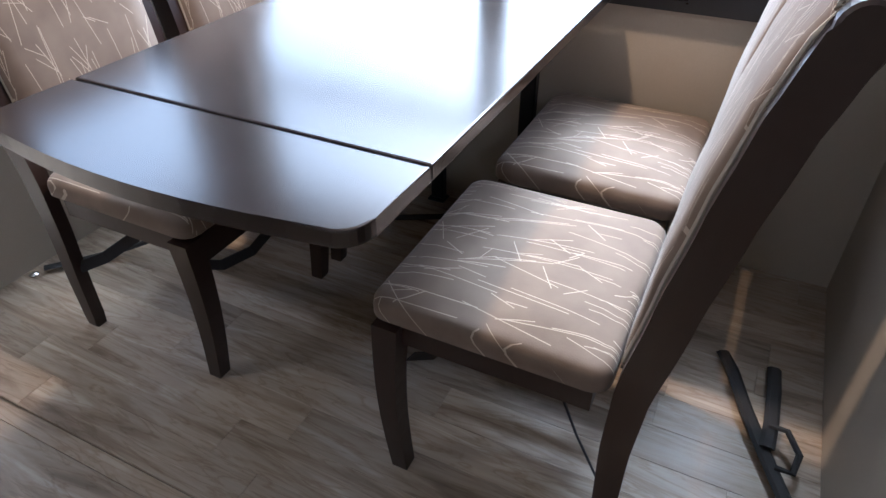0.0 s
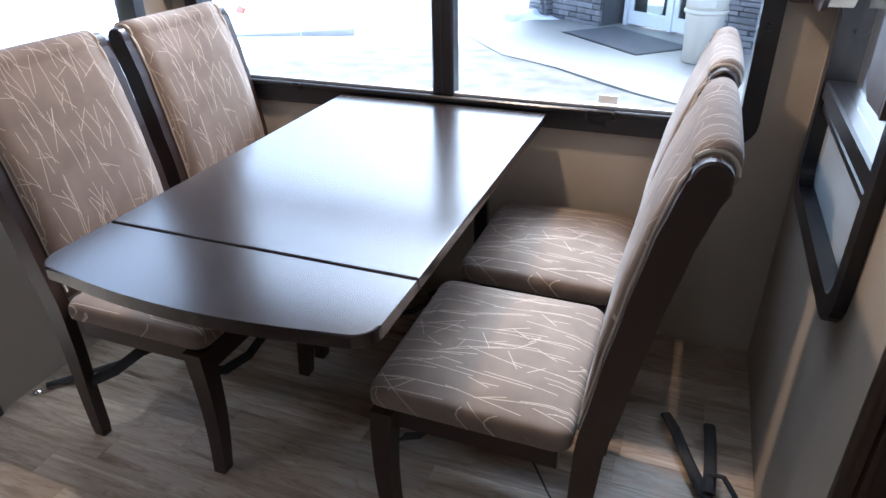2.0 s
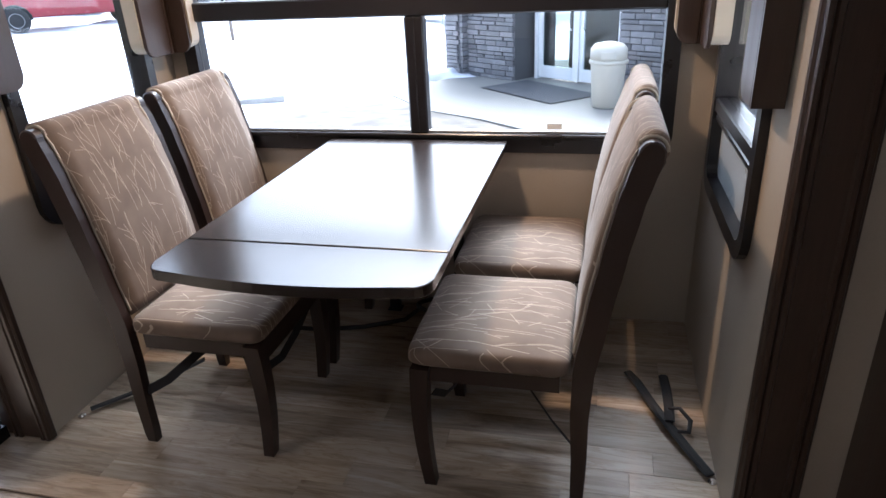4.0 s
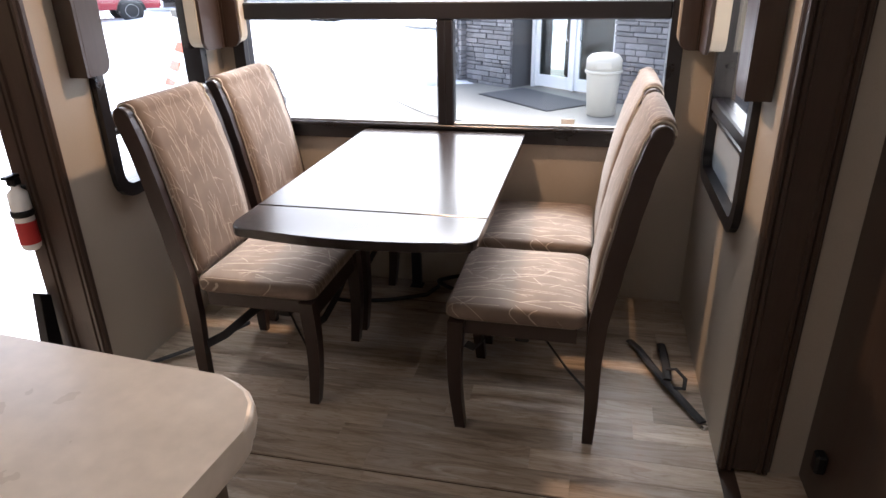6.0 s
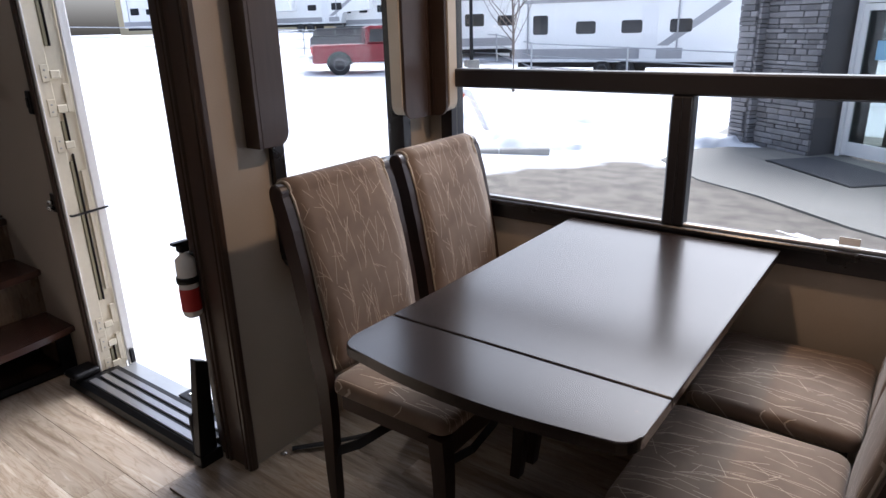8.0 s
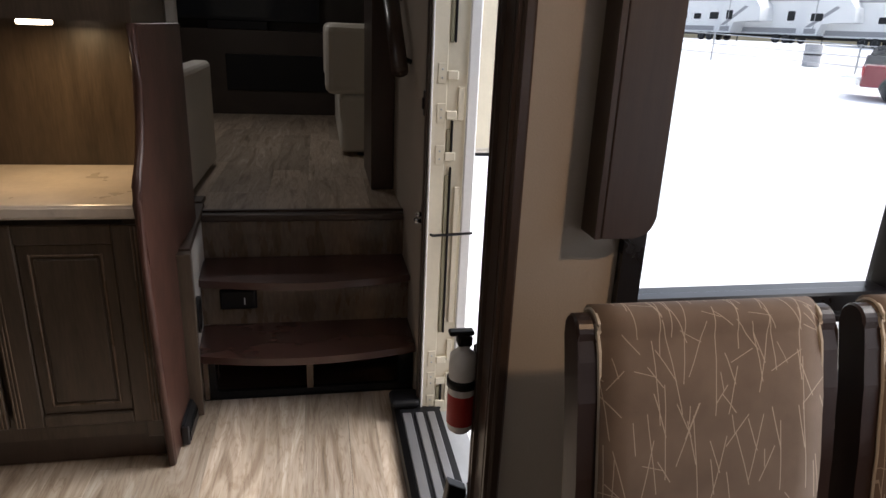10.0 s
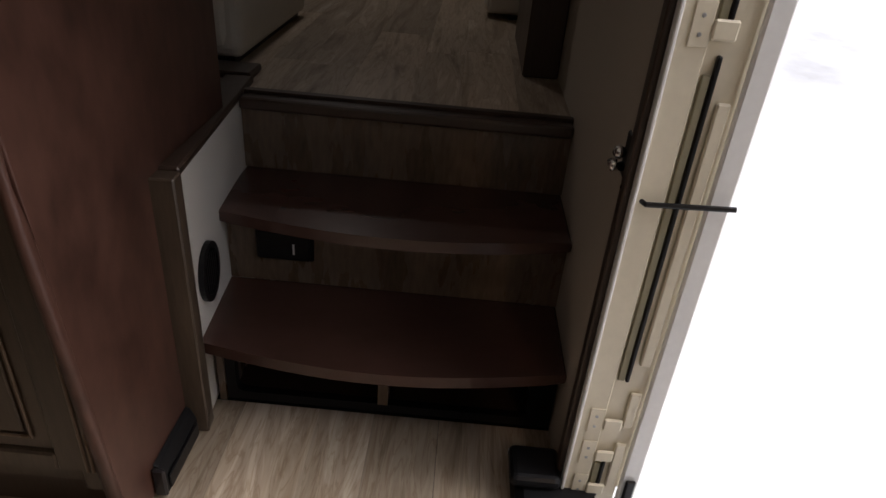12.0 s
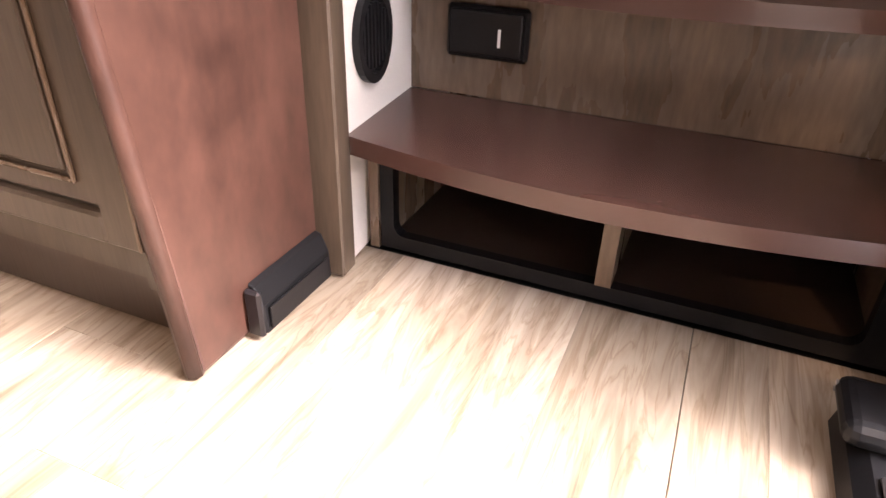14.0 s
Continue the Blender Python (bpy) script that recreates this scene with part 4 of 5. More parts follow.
part("holdback_rod", tube(bmesh.new(), [(DL - 0.03, -0.012, 0.752), (DL + 0.02, 0.02, 0.745), (DL + 0.035, 0.16, 0.757)], 0.005, 8), BLACK, dj)
part("right_jamb", boxes((DR - 0.012, DR - 0.001, 0.0, 0.07, 0.0, 1.98)), CREAM, dj)
part("right_casing", boxes((DR - 0.002, -1.152, -0.016, -0.001, 0.0, 1.98), bevel=0.003), TRIM, dj)
kc = thing("door_catch", "polished steel door catch on the wall", "door catch")
part("plate", boxes((DL - 0.085, DL - 0.045, -0.008, -0.001, 0.755, 0.835), bevel=0.003), BLACK, kc)
part("hook", tube(bmesh.new(), [(DL - 0.065, -0.009, 0.775), (DL - 0.063, -0.026, 0.773), (DL - 0.060, -0.030, 0.785)], 0.009, 12), CHROME, kc, "polished steel hook", smooth=True)
part("ball", lathe(bmesh.new(), [(0.004, 0.0), (0.010, 0.004), (0.012, 0.012), (0.008, 0.02), (0.002, 0.023)], (DL - 0.065, -0.031, 0.80), 14, "y"), CHROME, kc, "polished steel catch ball", smooth=True)
sw = thing("light_switch", "black rocker light switch plate on the wall", "switch")
part("plate", boxes((DL - 0.09, DL - 0.05, -0.012, -0.001, 1.15, 1.24), bevel=0.004), BLACK, sw)
part("rocker", boxes((DL - 0.08, DL - 0.06, -0.018, -0.0125, 1.175, 1.215), bevel=0.002), BLACK, sw)

th = thing("door_threshold", "black moulded threshold with grey tread pads", "threshold")
part("base", prism(bmesh.new(), [(-0.108, 0.002), (-0.102, 0.03), (-0.085, 0.045), (0.07, 0.045), (0.07, -0.05), (0.0, -0.05), (0.0, 0.002)], "x", DL - 0.07, DR - 0.02, bevel=0.004), BLACK, th)
eb = part("end_block", boxes((DL - 0.074, DL + 0.03, -0.118, -0.004, 0.0455, 0.080), bevel=0.016, seg=3), BLACK, th)
for zz in (0.058, 0.068):
    part("screw", lathe(bmesh.new(), [(0.0035, 0.0), (0.003, 0.002)], (DL - 0.06, -0.1185, zz), 8, "y"), GALV, eb)
for y0, y1 in ((-0.080, -0.045), (-0.030, 0.0), (0.015, 0.045)):
    part("tread_rib", boxes((DL + 0.06, DR - 0.04, y0, y1, 0.0455, 0.053), bevel=0.003), RIBMETAL, th, "satin grey metal tread rib")
part("sill_plate", boxes((DL + 0.03, DR - 0.03, 0.071, 0.15, 0.015, 0.03), bevel=0.003), GALV, th)
hpl = part("step_hinge_plate", boxes((DR - 0.42, DR - 0.06, 0.085, 0.145, 0.0305, 0.038), bevel=0.003), BLACK, th, "black steel step hinge plate")
for x in (DR - 0.38, DR - 0.24, DR - 0.10):
    part("bolt", lathe(bmesh.new(), [(0.008, 0.0), (0.008, 0.004), (0.004, 0.006)], (x, 0.115, 0.038), 8), CHROME, hpl)
kg = thing("step_gate", "black folding step gate panel beside the door", "gate panel")
part("panel", prism(bmesh.new(), [(-0.115, 0.05), (-0.045, 0.05), (-0.03, 0.38), (-0.075, 0.405), (-0.10, 0.20)], "x", DR + 0.0, DR + 0.035, bevel=0.005), BLACK, kg)
part("side_plate", boxes((DR - 0.012, DR - 0.002, -0.11, -0.05, 0.002, 0.20), bevel=0.003), GREYPAD, kg)
part("foot", boxes((DR - 0.012, DR + 0.04, -0.118, -0.03, 0.0, 0.049), bevel=0.004), BLACK, kg)

fx = thing("fire_extinguisher", "small white fire extinguisher with red label strapped by the door", "extinguisher", (-1.155, -0.060, 0.565))
part("cylinder", lathe(bmesh.new(), [(0.02, 0.0), (0.028, 0.008), (0.031, 0.02), (0.031, 0.17), (0.03, 0.195), (0.014, 0.21), (0.014, 0.225)]), WHITE, fx, smooth=True)
part("label", lathe(bmesh.new(), [(0.0315, 0.025), (0.0316, 0.026), (0.0316, 0.10), (0.0315, 0.101)]), REDLABEL, fx, "red printed label band", smooth=True)
part("band", lathe(bmesh.new(), [(0.032, 0.118), (0.035, 0.12), (0.035, 0.138), (0.032, 0.14)]), BLACK, fx, "black mounting band", smooth=True)
part("valve", boxes((-0.016, 0.016, -0.016, 0.016, 0.22, 0.245), bevel=0.004), BLACK, fx)
part("lever", boxes((-0.012, 0.012, -0.035, 0.02, 0.245, 0.256), bevel=0.003), BLACK, fx)
part("bracket", boxes((-0.02, 0.012, 0.027, 0.060, 0.02, 0.21), bevel=0.002), BLACK, fx)

hr = thing("handrail", "dark brown wooden handrail sloping along the entry wall", "handrail")
v0, v1 = Vector((-2.98, -0.055, 1.625)), Vector((-2.50, -0.055, 1.275))
part("rail", tube(bmesh.new(), [v0, v0.lerp(v1, 0.5), v1], 0.034, 12, 0.9), TRIM, hr, smooth=True)
for f in (0.15, 0.85):
    q = v0.lerp(v1, f)
    part("bracket", tube(bmesh.new(), [q, (q.x, -0.001, q.z - 0.02)], 0.010, 8), BLACK, hr)

# ---- raised front room ----
# Added board; its dark brown stands for the dark void behind the knee wall.
structure("trim_landing", boxes((-2.965, -2.855, -1.5, KNEE_Y - 0.045, UP_Z + 0.001, UP_Z + 0.022), bevel=0.004), TRIM, "dark brown board added for the dark gap on the landing")
structure("wall_front_side", boxes((-3.72, -3.25, 0, 0.07, 0, ZC), (-6.30, -3.72, 0, 0.07, -0.05, 0.755)), WALL, "beige vinyl wall by the front slide")
structure("trim_front_slide", boxes((-3.72, -3.155, -0.115, -0.002, UP_Z + 0.001, ZC), bevel=0.005), TRIM, "dark brown wooden slide trim in the front room")
structure("wall_front_slide", boxes((-6.30, -5.15, 0.83, 0.88, 0.80, 2.3), (-4.15, -3.72, 0.83, 0.88, 0.80, 2.3), (-5.15, -4.15, 0.83, 0.88, 0.80, 1.45), (-5.15, -4.15, 0.83, 0.88, 2.05, 2.3), (-3.77, -3.72, 0.07, 0.829, 0.80, 2.3), (-6.30, -3.72, 0.07, 0.88, 2.3, 2.35), (-6.30, -3.72, 0.02, 0.88, 0.76, 0.80)), CREAM, "cream exterior skin of the front slide-out")
w = tagged(new("window_4"), "black-framed window behind the sofa in the front slide", "window", kind="structure")
part("window_frame", ring(bmesh.new(), "y", 0.81, 0.89, rounded(-5.19, -4.11, 1.41, 2.09, 0.07), rounded(-5.13, -4.17, 1.47, 2.03, 0.04)), FRAME, w)
part("pane", boxes((-5.13, -4.17, 0.848, 0.852, 1.47, 2.03)), GLASS, w)
for k in range(5):
    part("blind_slat", boxes((-5.12, -4.18, 0.800, 0.806, 1.80 + 0.045 * k, 1.825 + 0.045 * k)), VALANCE, w)
sf = thing("sofa", "off-white leather sofa in the front slide", "sofa")
part("base", boxes((-5.6, -4.05, -0.24, 0.80, UP_Z + 0.02, 1.02), bevel=0.03, seg=3), LEATHER, sf)
for k in range(2):
    part("seat_cushion", boxes((-5.35 + 0.56 * k, -4.81 + 0.56 * k, -0.20, 0.55, 1.02, 1.16), bevel=0.05, seg=3), LEATHER, sf)
part("backrest", boxes((-5.6, -4.05, 0.42, 0.80, 1.02, 1.78), bevel=0.07, seg=3), LEATHER, sf)
for x in (-5.6, -4.25):
    part("armrest", boxes((x, x + 0.20, -0.33, 0.80, 1.02, 1.44), bevel=0.05, seg=3), LEATHER, sf)
part("plinth", boxes((-5.58, -4.07, -0.13, 0.78, UP_Z, UP_Z + 0.02)), BLACK, sf)
ts = thing("theater_seat", "off-white leather theatre seat with its back to the steps", "seat")
part("back_panel", boxes((-3.13, -2.97, -1.76, -0.965, UP_Z + 0.02, 1.85), bevel=0.07, seg=4), LEATHER, ts)
part("armrest", boxes((-3.78, -2.985, -1.06, -0.95, UP_Z + 0.02, 1.22), bevel=0.03, seg=3), LEATHER, ts)
part("seat_cushion", boxes((-3.78, -3.14, -1.74, -1.07, UP_Z + 0.02, 1.12), bevel=0.05, seg=3), LEATHER, ts)
part("plinth", boxes((-3.76, -3.00, -1.73, -0.98, UP_Z, UP_Z + 0.019)), BLACK, ts)
mc = thing("media_cabinet", "dark wooden media cabinet with a black television", "cabinet")
part("body", boxes((-6.29, -5.95, -2.2, 0.0, UP_Z, 1.35), bevel=0.004), DARKWALL, mc)
part("niche", boxes((-6.29, -5.93, -1.15, -0.3, 0.85, 1.15), bevel=0.004), BLACK, mc)
tv = thing("television", "large black television on the media cabinet", "television")
part("bezel", boxes((-6.20, -6.15, -1.7, -0.35, 1.42, 2.15), bevel=0.006), BLACK, tv)
part("screen", boxes((-6.149, -6.146, -1.67, -0.38, 1.45, 2.12)), RVGLASS, tv)
part("stand", boxes((-6.25, -6.05, -1.3, -0.8, 1.35, 1.42), bevel=0.004), BLACK, tv)

# ceiling lamp over the table
dl = thing("ceiling_lamp", "unseen white round flush ceiling lamp with glowing diffuser", "lamp", (0.01, 0.62, ZS))
part("housing", lathe(bmesh.new(), [(0.09, -0.001), (0.092, -0.02), (0.075, -0.034), (0.074, -0.036)]), WHITE, dl, smooth=True)
part("diffuser", lathe(bmesh.new(), [(0.070, -0.0365), (0.068, -0.045), (0.05, -0.05), (0.02, -0.051)]), DIFFUSER, dl, "glowing warm white diffuser", smooth=True)

# Glowing housings made up for the unseen fill lamps, copied from the table's lamp.
for lx, ly, watts in FILL_LAMPS:
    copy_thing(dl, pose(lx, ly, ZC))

# straps and cables on the floor
s1 = thing("tie_down_strap", "black webbing tie-down strap lying on the floor", "strap")
part("webbing", tube(bmesh.new(), [(0.832, 0.638, 0.022), (0.86, 0.58, 0.028), (0.90, 0.47, 0.03), (0.95, 0.36, 0.026), (1.00, 0.26, 0.02), (1.048, 0.17, 0.016)], 0.016, 6, 0.35), RUBBER, s1)
part("webbing", tube(bmesh.new(), [(0.952, 0.635, 0.02), (0.955, 0.55, 0.03), (0.955, 0.44, 0.035), (0.952, 0.37, 0.034)], 0.016, 6, 0.35), RUBBER, s1)
part("loop", tube(bmesh.new(), [(0.952, 0.43, 0.04), (0.985, 0.42, 0.05), (1.012, 0.37, 0.045), (1.005, 0.33, 0.03), (0.97, 0.33, 0.03)], 0.008, 6, 0.6), RUBBER, s1)
part("anchor_eye", lathe(bmesh.new(), [(0.012, 0.0), (0.013, 0.004), (0.006, 0.009)], (1.052, 0.155, SL), 12), CHROME, s1)
s2 = thing("tie_down_strap", "black webbing tie-down strap lying on the floor", "strap")
part("webbing", tube(bmesh.new(), [(-0.975, 0.125, 0.018), (-0.90, 0.21, 0.02), (-0.82, 0.29, 0.03), (-0.66, 0.36, 0.10)], 0.013, 6, 0.45), RUBBER, s2)
part("anchor_eye", lathe(bmesh.new(), [(0.012, 0.0), (0.013, 0.004), (0.006, 0.009)], (-0.992, 0.10, SL), 12), CHROME, s2)
cb = thing("power_cable", "black coiled power cable under the table", "cable")
part("lead", tube(bmesh.new(), [(0.12 + 0.13 * math.cos(a), 0.93 + 0.09 * math.sin(a), 0.07 + 0.012 * math.sin(2 * a)) for a in [k * 0.35 for k in range(24)]], 0.009, 6), RUBBER, cb)
part("lead", tube(bmesh.new(), [(-0.45, 0.62, 0.10), (-0.35, 0.70, 0.05), (-0.2, 0.78, 0.03), (-0.05, 0.86, 0.03), (0.0, 0.9, 0.06)], 0.009, 6), RUBBER, cb)
ub = thing("wall_outlet", "black outlet box on the wall under the table", "outlet")
part("box", boxes((-0.13, -0.03, YB - 0.04, YB - 0.002, 0.22, 0.32), bevel=0.006), BLACK, ub)
part("socket", boxes((-0.11, -0.05, YB - 0.046, YB - 0.041, 0.24, 0.30), bevel=0.003), FRAME, ub)

# ---- outside ----
def ground_z(x, y):
    return -0.95 + min(2.2, 0.055 * max(0.0, -x - 4.5))


gx = sorted({*np.linspace(-60, 20, 81), *np.linspace(-420, -60, 13), *np.linspace(20, 420, 13)})
gy = sorted({*np.linspace(-20, 60, 61), *np.linspace(60, 420, 13), *np.linspace(-420, -20, 13)})
me = bpy.data.meshes.new("ground")
me.from_pydata([(x, y, ground_z(x, y) + (0.03 * noise.noise((x * 0.4, y * 0.4, 0)) if abs(x) < 40 and 3 < y < 50 else 0)) for x in gx for y in gy], [],
               [(i * len(gy) + j, (i + 1) * len(gy) + j, (i + 1) * len(gy) + j + 1, i * len(gy) + j + 1) for i in range(len(gx) - 1) for j in range(len(gy) - 1)])
me.materials.append(GROUND)
for pl in me.polygons:
    pl.use_smooth = True
tagged(new("ground", me), "snow-covered parking lot with bare wet patches", "ground", kind="structure")

pav = prism(bmesh.new(), [(-3.1, 10.35), (-2.1, 9.1), (-1.1, 8.5), (0.1, 7.5), (2.6, 5.9), (7.5, 4.6), (9.0, 9.0), (2.0, 14.0), (-3.0, 15.0)], "z", -1.1, -0.925, bevel=0.02)
structure("pavement", pav, CONCRETE, "damp pale concrete pavement before the entrance")

# the kerb with its snow
kb = thing("kerb", "long grey concrete kerb beside the snow bank", "kerb")
pts = [(-6.9, 8.6), (-5.8, 9.3), (-5.0, 9.8)]
for (xa, ya), (xb, yb) in zip(pts, pts[1:]):
    d = Vector((xb - xa, yb - ya, 0)); nrm = Vector((-d.y, d.x, 0)).normalized() * 0.09
    a, b = Vector((xa, ya, 0)), Vector((xb, yb, 0)) - d.normalized() * 0.012
    part("kerbstone", prism(bmesh.new(), [(*(a + nrm).xy,), (*(a - nrm).xy,), (*(b - nrm).xy,), (*(b + nrm).xy,)], "z", -1.05, -0.80, bevel=0.015, seg=1), KERB, kb)


def snow_bank(x, y, lx, ly, h, turn, seed):
    bm = bmesh.new()
    bmesh.ops.create_grid(bm, x_segments=48, y_segments=20, size=1.0)
    c, s = math.cos(radians(turn)), math.sin(radians(turn))
    for v in bm.verts:
        u, w = v.co.x, v.co.y
        n1 = noise.fractal((u * 3 + seed, w * 2 + seed, seed), 0.9, 2.0, 5)
        edge = max(0.0, 1 - u ** 4) * max(0.0, 1 - w * w)
        z = h * edge * (0.75 + 0.5 * n1) + 0.03 * n1 * edge - 0.06
        px, py = u * lx * (1 + 0.12 * n1), w * ly * (1 + 0.25 * n1)
        gxx, gyy = x + c * px - s * py, y + s * px + c * py
        v.co = (gxx, gyy, ground_z(gxx, gyy) + z)
    solo("snow_bank", bm, SNOW, "ploughed bank of old snow along the kerb", "snow", kind="stuff", smooth=True)


snow_bank(-5.7, 10.4, 2.9, 0.9, 0.36, 30, 1.3)
snow_bank(-4.0, 12.3, 2.2, 1.0, 0.34, 8, 4.1)
snow_bank(-8.5, 12.5, 3.5, 1.5, 0.45, 25, 7.7)
snow_bank(-10.5, 20.5, 7.0, 1.2, 0.5, 14, 9.2)
snow_bank(-20.0, 25.0, 6.0, 1.0, 0.35, 40, 11.2)
snow_bank(0.6, 6.35, 1.6, 0.28, 0.10, -30, 13.2)

# entrance building: stone piers, glazed doors
FA = -36.0
bl = thing("entrance_building", "shop entrance with dark ledge stone piers and white doors", "building", (-0.72, 11.95, -0.925), FA)
part("wall", boxes((-1.90, 6.0, 0.35, 0.8, 2.72, 3.2), (-1.90, -0.02, 0.32, 0.8, 0, 2.72), (2.12, 6.0, 0.32, 0.8, 0, 2.72)), MORTAR, bl)
fr = part("door_frame", boxes((0.0, 0.08, 0.15, 0.30, 0, 2.6), (2.02, 2.10, 0.15, 0.30, 0, 2.6), (0.08, 2.02, 0.15, 0.30, 2.5, 2.6), (1.02, 1.08, 0.15, 0.30, 0.02, 2.5)), WHITE, bl, "white aluminium door frame")
for k in range(2):
    x0 = 0.085 + 0.94 * k + 0.055 * k
    dd = part("door", boxes((x0, x0 + 0.10, 0.18, 0.24, 0.03, 2.49), (x0 + 0.835, x0 + 0.93, 0.18, 0.24, 0.03, 2.49), (x0 + 0.10, x0 + 0.835, 0.18, 0.24, 0.03, 0.26), (x0 + 0.10, x0 + 0.835, 0.18, 0.24, 2.38, 2.49), bevel=0.006), WHITE, bl)
    part("pane", boxes((x0 + 0.10, x0 + 0.835, 0.205, 0.215, 0.26, 2.38)), glass_mat("door_glass", (0.55, 0.6, 0.6)), dd)
    part("pull_handle", tube(bmesh.new(), [(x0 + (0.80 if k == 0 else 0.13), 0.17, 0.95), (x0 + (0.80 if k == 0 else 0.13), 0.12, 1.0), (x0 + (0.80 if k == 0 else 0.13), 0.12, 1.35), (x0 + (0.80 if k == 0 else 0.13), 0.17, 1.4)], 0.015, 6), CHROME, dd)
part("notice", boxes((0.42, 0.66, 0.196, 0.200, 1.62, 1.92)), mat("pale_blue_notice", (0.25, 0.45, 0.62), 0.5, bump=0), bl, "pale blue paper notice on the glass")
# One board stands in for the shop's inside; its dimness is in the colour.
part("interior", boxes((-0.3, 2.4, 1.6, 1.7, 0, 2.7)), mat("painted_dim_shop_interior", (0.16, 0.13, 0.10), 0.8, vary=0.5, scale=3), bl)
part("interior_floor", boxes((-0.3, 2.4, 0.81, 1.6, -0.02, 0.0)), CONCRETE, bl)
rs = random.Random(5)
stone_meshes = []
for k in range(10):
    wdt, hgt = (0.22, 0.30, 0.38, 0.46, 0.26)[k % 5], (0.105, 0.075)[k // 5]
    stone_meshes.append((wdt, hgt, mesh_of("stone", boxes((0, wdt - 0.012, -0.04 - 0.012 * (k % 3), 0.03, 0, hgt - 0.012), bevel=0.008), STONE)))


def stone_face(parent, x0, x1, y, top, origin):
    z = 0.0
    while z < top:
        hs = rs.choice((0.105, 0.075))
        x = x0
        while x < x1 - 0.05:
            wdt, hgt, me_ = rs.choice([s for s in stone_meshes if s[1] == hs])
            ob = new("stone", me_)
            ob.parent = parent
            f = min(1.0, (x1 - x) / wdt)
            ob.matrix_basis = origin @ Matrix.Translation((x, y, z)) @ Matrix.Diagonal((f, 1, 1, 1))
            x += wdt
        z += hs


pier = part("pier", boxes((-1.88, -1.46, -0.50, 0.31, 0, 3.2), (-1.45, -0.12, -0.28, 0.31, 0, 3.2)), MORTAR, bl)
pier2 = part("pier", boxes((2.16, 3.9, -0.10, 0.31, 0, 3.2)), MORTAR, bl)
stone_face(pier, -1.45, -0.12, -0.285, 2.9, Matrix.Identity(4))
stone_face(pier, -1.88, -1.46, -0.505, 2.9, Matrix.Identity(4))
stone_face(pier, 0, 0.22, -0.005, 2.9, Matrix.Translation((-1.46, -0.50, 0)) @ pose(0, 0, 0, 0, 0, 90))
stone_face(pier, 0, 0.8, -0.005, 2.9, Matrix.Translation((-1.88, 0.31, 0)) @ pose(0, 0, 0, 0, 0, -90))
stone_face(pier2, 2.16, 3.4, -0.105, 2.9, Matrix.Identity(4))
em = thing("entrance_mat", "charcoal entrance mat on the pavement", "mat", (-1.50, 11.04, -0.924), -46)
part("pile", prism(bmesh.new(), rounded(0, 2.0, 0.0, 1.05, 0.03), "z", 0.0, 0.012, bevel=0.004, seg=1), MATGREY, em)
part("border", ring(bmesh.new(), "z", 0.0, 0.008, rounded(-0.04, 2.04, -0.04, 1.09, 0.04), rounded(0.002, 1.998, 0.002, 1.048, 0.03)), BLACK, em)
rb = thing("rubbish_bin", "beige plastic rubbish bin with a domed lid", "bin", (0.78, 9.42, -0.925))
part("body", lathe(bmesh.new(), [(0.20, 0.0), (0.23, 0.02), (0.27, 0.66), (0.275, 0.68)]), BINTAN, rb, smooth=True)
part("rim", lathe(bmesh.new(), [(0.28, 0.68), (0.30, 0.69), (0.30, 0.73), (0.28, 0.74)]), BINTAN, rb, smooth=True)
part("lid", lathe(bmesh.new(), [(0.285, 0.741), (0.28, 0.90), (0.22, 0.97), (0.08, 1.0)]), BINTAN, rb, smooth=True)
part("flap", boxes((-0.12, 0.12, -0.291, -0.27, 0.77, 0.88), bevel=0.006), BINTAN, rb)

bc = thing("barricade", "low orange and white A-frame barricade standing in snow", "barricade", (-7.46, 10.6, ground_z(-7.46, 10.6)), 47)
for sx in (-1, 1):
    for k in range(5):
        f0, f1 = k / 5, (k + 0.94) / 5
        x0, x1 = sx * (0.48 - 0.40 * f0), sx * (0.48 - 0.40 * f1)
        part("board" if sx < 0 else "leg", prism(bmesh.new(), [(x0 - 0.02, 0.85 * f0), (x0 + 0.02, 0.85 * f0), (x1 + 0.02, 0.85 * f1), (x1 - 0.02, 0.85 * f1)], "y", -0.30, 0.30), (ORANGE if k % 2 == 0 else WHITE) if sx < 0 else WHITE, bc)
part("hinge", tube(bmesh.new(), [(0, -0.30, 0.85), (0, 0.30, 0.85)], 0.08, 6), WHITE, bc)


def wheel(parent, x, y, r, width, s):
    """A wheel whose outer side faces s along y."""
    tyre = part("wheel", lathe(bmesh.new(), [(r * 0.62, -width / 2), (r * 0.95, -width / 2), (r, -width / 3), (r, width / 3), (r * 0.95, width / 2), (r * 0.62, width / 2)], (x, y, r), 24, "y"), TYRE, parent, smooth=True)
    part("rim", lathe(bmesh.new(), [(r * 0.60, -width / 2 + 0.02), (r * 0.55, -width / 2 - 0.002), (r * 0.2, -width / 2 + 0.03), (r * 0.1, width / 2 - 0.03), (r * 0.55, width / 2 + 0.002), (r * 0.60, width / 2 - 0.02)], (x, y, r), 16, "y"), GALV, tyre)


